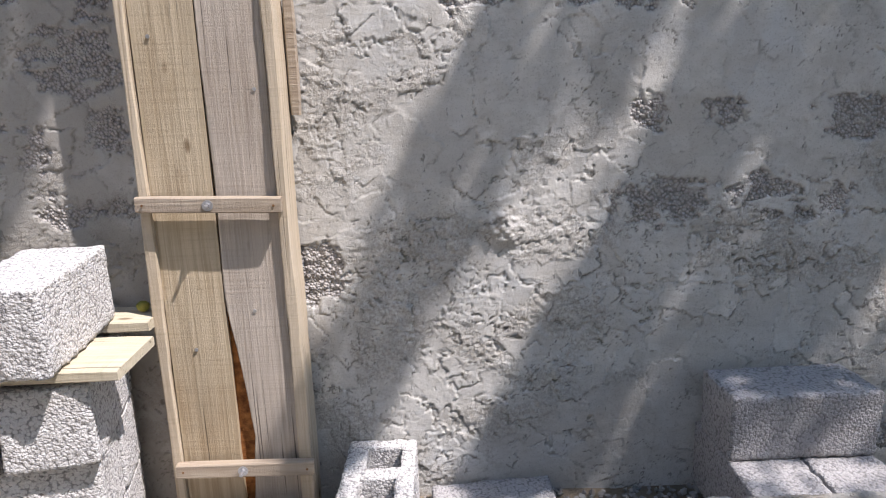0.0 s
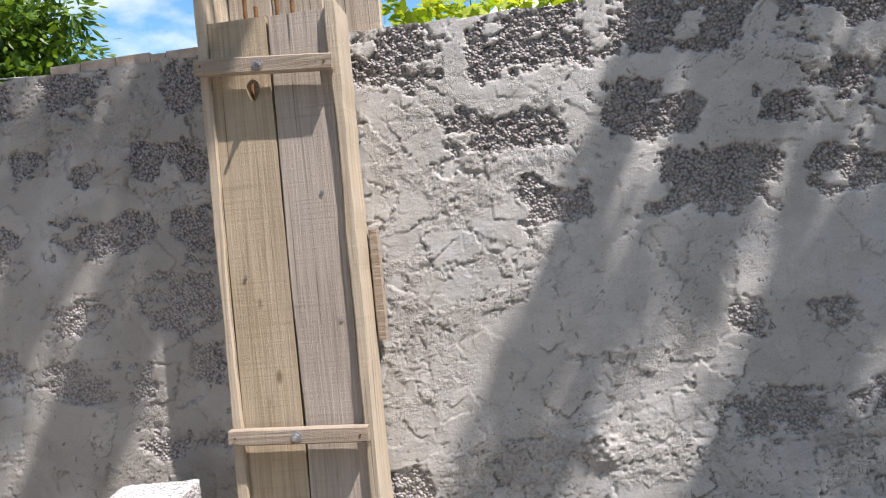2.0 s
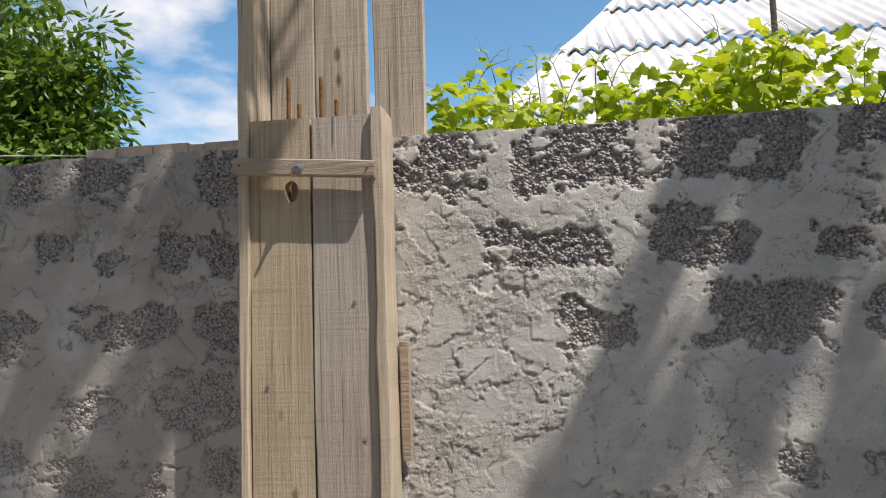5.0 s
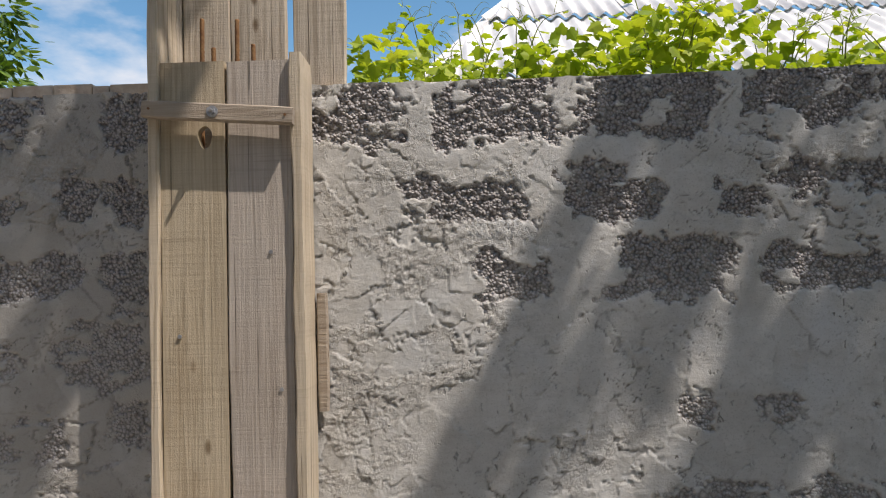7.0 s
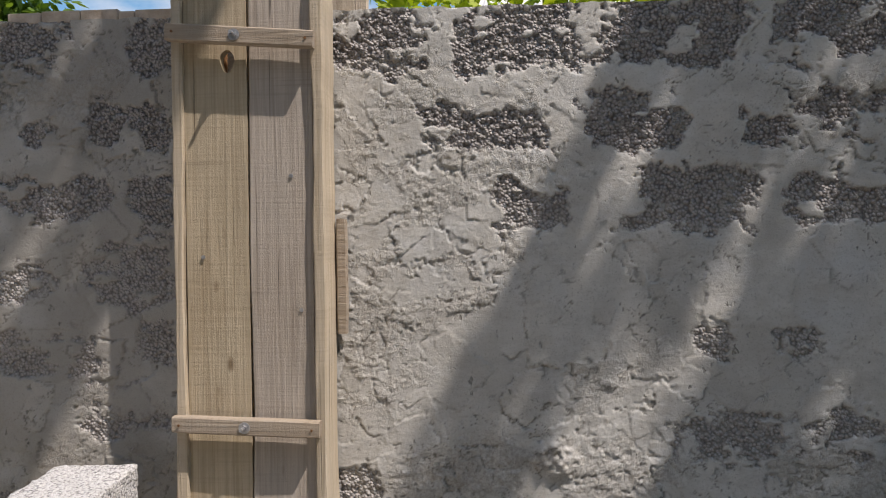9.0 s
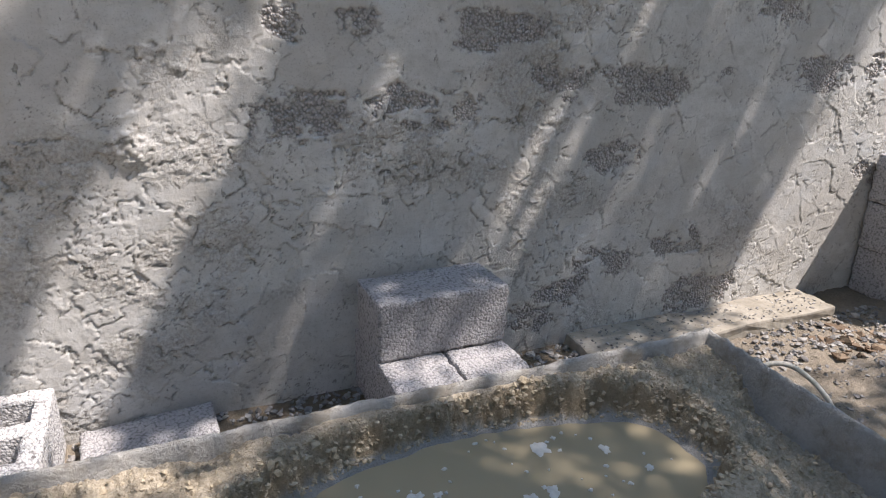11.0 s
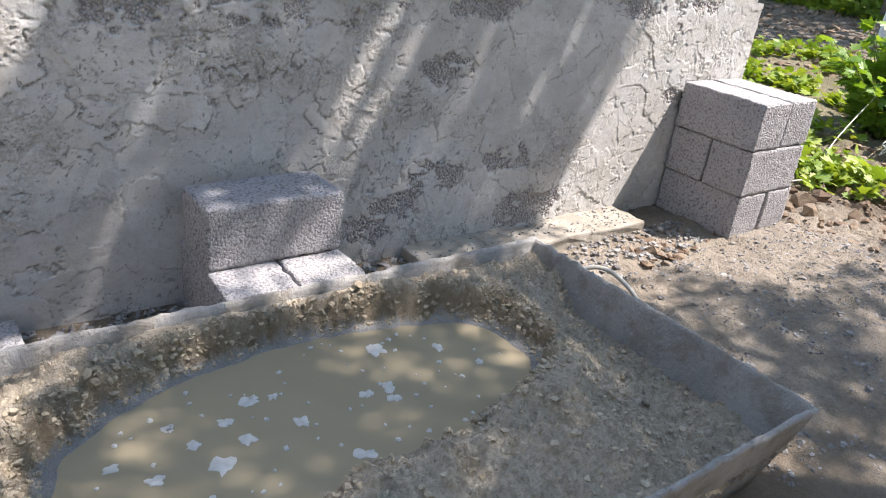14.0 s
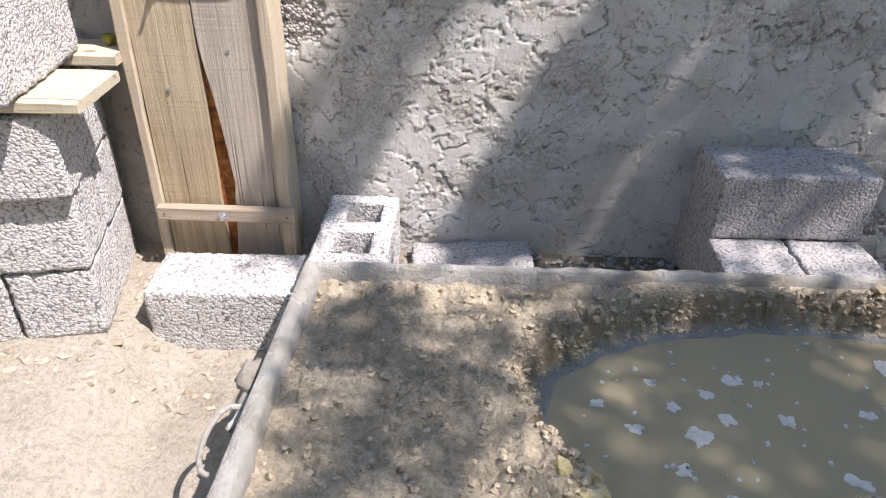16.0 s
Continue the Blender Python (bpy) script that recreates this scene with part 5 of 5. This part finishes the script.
def whitewashed(x, y, tops, r):
    z = lie(x, y)
    root = thing("fruit_tree", (x, y, z), "forked fruit tree with limewashed lower trunk", "tree")
    bm = tube(smooth_line([(0, 0, -0.05), (-0.02, 0.0, 0.4), (-0.06, 0, 0.75)], 5), r * 1.15, 10, 0.85)
    part("limed_trunk", bm, LIME, root, "white limewashed trunk", True)
    bm = bmesh.new()
    for t in tops:
        tube(smooth_line([(-0.06, 0, 0.72), (-0.06 + t[0] * 0.4, t[1] * 0.4, 0.75 + t[2] * 0.35), (t[0], t[1], 0.75 + t[2])], 6), r * 0.8, 8, 0.4, bm)
    part("limb", bm, BARK, root, smooth=True)


whitewashed(9.6, 2.0, ((-0.55, 0.75, 1.5), (0.10, -0.05, 1.9), (0.5, -0.5, 1.8)), 0.085)
whitewashed(10.4, 1.35, ((0.15, 0.2, 2.0), (0.4, -0.3, 1.8)), 0.10)


def hedge(at, half, clumps, per, size, mat, seed, label, kind="lance", spread=0.3):
    rng = np.random.default_rng(seed)
    root = thing("hedge", at, label, "hedge", kind="stuff")
    c, d = [], []
    for _ in range(clumps):
        q = (rng.uniform(-1, 1, 3)) * half
        q[2] = half[2] * (1 + rng.uniform(-1, 1)) + 0.25 * math.sin(q[1] * 2.1 + q[0])
        k = int(per * rng.uniform(0.5, 1.4))
        o = rng.standard_normal((k, 3)) * spread
        c.append(q + o)
        d.append(o + (-0.3, -0.2, 0) + 0.5 * rng.standard_normal((k, 3)))
    c, d = np.concatenate(c), np.concatenate(d)
    part("leaves", leaf_cloud("leaves", c, d, rng.uniform(0.7, 1.4, len(c)) * size, kind, mat, seed), mat, root)


hedge((14.5, 5.0, lie(13, 5)), np.array((1.4, 5.5, 2.6)), 420, 44, 0.24, DARK_LEAF, 91, "dense dark green shrubs at the garden's end")
hedge((17.0, 1.0, lie(13, 1)), np.array((1.6, 5.0, 3.4)), 300, 44, 0.30, DARK_LEAF, 93, "dense dark green shrubs at the garden's end")


def shrub(name, at, label, height, radius, n, size, mat, seed):
    rng = np.random.default_rng(seed)
    root = thing(name, at, label, "shrub")
    c, d, s = [], [], []
    for k in range(n):
        a = rng.uniform(0, 6.28)
        r = radius * rng.random() ** 0.6
        h = height * rng.uniform(0.45, 1.0) * (1.1 - 0.5 * r / radius)
        tip = Vector((r * math.cos(a), r * math.sin(a), h))
        pts = smooth_line([(0.25 * tip.x, 0.25 * tip.y, 0), (0.55 * tip.x, 0.55 * tip.y, 0.55 * h), tip], 6)
        part("stem", tube(pts, 0.007, 5, 0.3), SHOOT, root, smooth=True)
        for f in np.arange(0.18, 1.0, 0.085):
            p = pts[int(f * (len(pts) - 1))]
            for sd in (0, 1):
                b = rng.uniform(0, 6.28)
                c.append((p.x + 0.03 * math.cos(b), p.y + 0.03 * math.sin(b), p.z + 0.02 * rng.normal()))
                d.append((math.cos(b), math.sin(b), 0.15 + 0.3 * rng.normal()))
                s.append(size * rng.uniform(0.6, 1.25) * (1.1 - 0.4 * f))
    part("leaves", leaf_cloud("leaves", np.array(c), d, s, "maple", mat, seed), mat, root)


shrub("young_shrub", (5.75, 0.10, lie(5.75, 0.1)), "fresh green lobed-leaf shrub beside the dug soil", 1.0, 0.55, 46, 0.12, BUSH_LEAF, 101)
shrub("young_shrub", (6.35, -0.25, lie(6.35, -0.25)), "fresh green lobed-leaf shrub beside the dug soil", 1.35, 0.65, 50, 0.13, BUSH_LEAF, 102)
shrub("young_shrub", (7.2, 0.35, lie(7.2, 0.35)), "fresh green lobed-leaf shrub beside the dug soil", 1.3, 0.5, 36, 0.12, BUSH_LEAF, 103)


def weeds():
    rng = np.random.default_rng(111)
    c, d, s = [], [], []
    for _ in range(1700):
        x, y = rng.uniform(4.35, 8.0), rng.uniform(-0.5, 4.0)
        if abs(x - 7.0) < 0.3:
            continue
        if fbm(np.array([x * 1.6]), np.array([y * 1.6]), 3, 19)[0] < -0.12:
            continue
        z = lie(x, y)
        for k in range(int(rng.uniform(6, 16))):
            a = rng.uniform(0, 6.28)
            c.append((x + 0.07 * rng.normal(), y + 0.07 * rng.normal(), z + abs(rng.normal()) * 0.05))
            d.append((math.cos(a), math.sin(a), 0.5))
            s.append(rng.uniform(0.05, 0.11))
    for _ in range(160):
        x, y = rng.uniform(11.5, 13.2), rng.uniform(1.5, 7.0)
        z = lie(x, y)
        for k in range(14):
            a = rng.uniform(0, 6.28)
            c.append((x + 0.15 * rng.normal(), y + 0.15 * rng.normal(), z + abs(rng.normal()) * 0.12))
            d.append((math.cos(a), math.sin(a), 0.5))
            s.append(rng.uniform(0.10, 0.2))
    tagged(new("weeds", leaf_cloud("weeds", c, d, s, "maple", WEED, 112)), "low green weeds growing in the garden soil", "weeds", kind="stuff")


weeds()

# tangle of pale wire
rng = np.random.default_rng(121)
cx, cy = 5.25, -0.22
pts = []
for i in range(46):
    a = i * 1.35 + rng.normal() * 0.3
    r = rng.uniform(0.06, 0.17)
    pts.append((cx + r * math.cos(a) + 0.02 * rng.normal(), cy + r * math.sin(a) * 0.9, lie(cx, cy) + 0.03 + 0.12 * (0.5 + 0.5 * math.sin(a * 1.7 + i)) * (1 - 2 * abs(r - 0.11))))
bm = tube(smooth_line(pts, 5), 0.0045, 5)
tagged(part("wire_tangle", bm, CORD, smooth=True), "tangle of pale wire lying on the dug soil", "wire")
bm = tube(smooth_line([(4.15, -0.15, lie(4.15, -0.15) + 0.05), (4.5, -0.1, lie(4.5, -0.1) + 0.03), (4.8, 0.0, lie(4.8, 0) + 0.10), (5.6, 0.2, lie(5.6, .2) + 0.25)], 8), 0.004, 5)
tagged(part("wire", bm, CORD, smooth=True), "loose pale wire trailing over the soil", "wire")

# hollow clay brick
BRX, BRY = 3.36, -1.25
ob = new("hollow_brick", block_mesh("hollow_brick", 41, CLAY, (0.25, 0.088, 0.12), tuple((x - 0.017, x + 0.017, -0.022, 0.022) for x in (-0.085, -0.03, 0.03, 0.085)), 0.008, 0.004))
ob.matrix_world = pose(BRX, BRY, lie(BRX, BRY) + 0.046, 80, 4, 222)
tagged(ob, "red hollow clay brick lying tilted on the soil", "brick")


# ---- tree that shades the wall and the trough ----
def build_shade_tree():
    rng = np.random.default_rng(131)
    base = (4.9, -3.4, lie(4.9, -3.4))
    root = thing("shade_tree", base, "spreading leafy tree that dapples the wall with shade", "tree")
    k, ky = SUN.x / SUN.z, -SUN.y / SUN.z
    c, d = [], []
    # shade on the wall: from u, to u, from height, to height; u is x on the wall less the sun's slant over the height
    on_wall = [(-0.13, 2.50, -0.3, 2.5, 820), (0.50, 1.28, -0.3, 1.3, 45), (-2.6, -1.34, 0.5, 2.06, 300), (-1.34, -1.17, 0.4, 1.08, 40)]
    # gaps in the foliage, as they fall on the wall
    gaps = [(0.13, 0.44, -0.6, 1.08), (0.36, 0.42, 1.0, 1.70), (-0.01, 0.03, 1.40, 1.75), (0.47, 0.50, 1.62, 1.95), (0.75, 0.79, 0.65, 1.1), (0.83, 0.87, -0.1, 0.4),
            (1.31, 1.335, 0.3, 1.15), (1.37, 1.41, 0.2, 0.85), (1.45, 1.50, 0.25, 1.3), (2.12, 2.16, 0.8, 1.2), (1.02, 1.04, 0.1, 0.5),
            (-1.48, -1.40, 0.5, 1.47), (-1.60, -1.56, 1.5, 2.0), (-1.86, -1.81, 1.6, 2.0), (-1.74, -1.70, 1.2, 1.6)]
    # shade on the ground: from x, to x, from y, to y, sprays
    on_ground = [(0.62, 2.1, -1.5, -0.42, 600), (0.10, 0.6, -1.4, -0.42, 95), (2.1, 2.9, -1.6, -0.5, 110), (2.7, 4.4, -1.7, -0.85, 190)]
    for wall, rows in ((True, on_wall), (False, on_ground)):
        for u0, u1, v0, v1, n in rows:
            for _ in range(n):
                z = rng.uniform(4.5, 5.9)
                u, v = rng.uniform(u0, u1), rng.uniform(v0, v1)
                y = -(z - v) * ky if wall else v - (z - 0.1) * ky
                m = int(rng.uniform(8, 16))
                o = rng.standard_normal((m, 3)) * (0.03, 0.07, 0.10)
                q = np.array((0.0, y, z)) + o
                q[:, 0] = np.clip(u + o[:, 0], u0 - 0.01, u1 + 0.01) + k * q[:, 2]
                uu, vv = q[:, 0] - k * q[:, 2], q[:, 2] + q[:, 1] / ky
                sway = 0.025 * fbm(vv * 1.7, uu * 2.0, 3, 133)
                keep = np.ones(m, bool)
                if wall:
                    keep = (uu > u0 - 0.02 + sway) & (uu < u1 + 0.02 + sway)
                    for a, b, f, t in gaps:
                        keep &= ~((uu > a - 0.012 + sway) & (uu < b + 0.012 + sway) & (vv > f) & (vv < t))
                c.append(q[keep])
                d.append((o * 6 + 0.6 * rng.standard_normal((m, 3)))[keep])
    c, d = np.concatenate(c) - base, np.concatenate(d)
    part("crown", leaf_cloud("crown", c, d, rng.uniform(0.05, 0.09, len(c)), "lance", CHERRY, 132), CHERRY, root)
    bm = bmesh.new()
    tube(smooth_line([(0, 0, -0.1), (-0.1, 0.1, 1.4), (-0.35, 0.5, 2.7), (-0.9, 1.2, 4.3)], 6), 0.13, 10, 0.4, bm)
    for tx, ty, tz in ((-1.6, 2.0, 5.2), (-0.8, 2.5, 5.3), (-0.1, 2.3, 5.4), (-2.0, 2.5, 5.0), (0.3, 1.6, 5.3), (-1.2, 1.3, 5.2)):
        tube(smooth_line([(-0.32, 0.45, 2.6), (0.5 * tx - 0.2, 0.5 * ty + 0.1, 4.2), (tx, ty, tz)], 7), 0.045, 7, 0.2, bm)
    part("trunk", bm, BARK, root, smooth=True)


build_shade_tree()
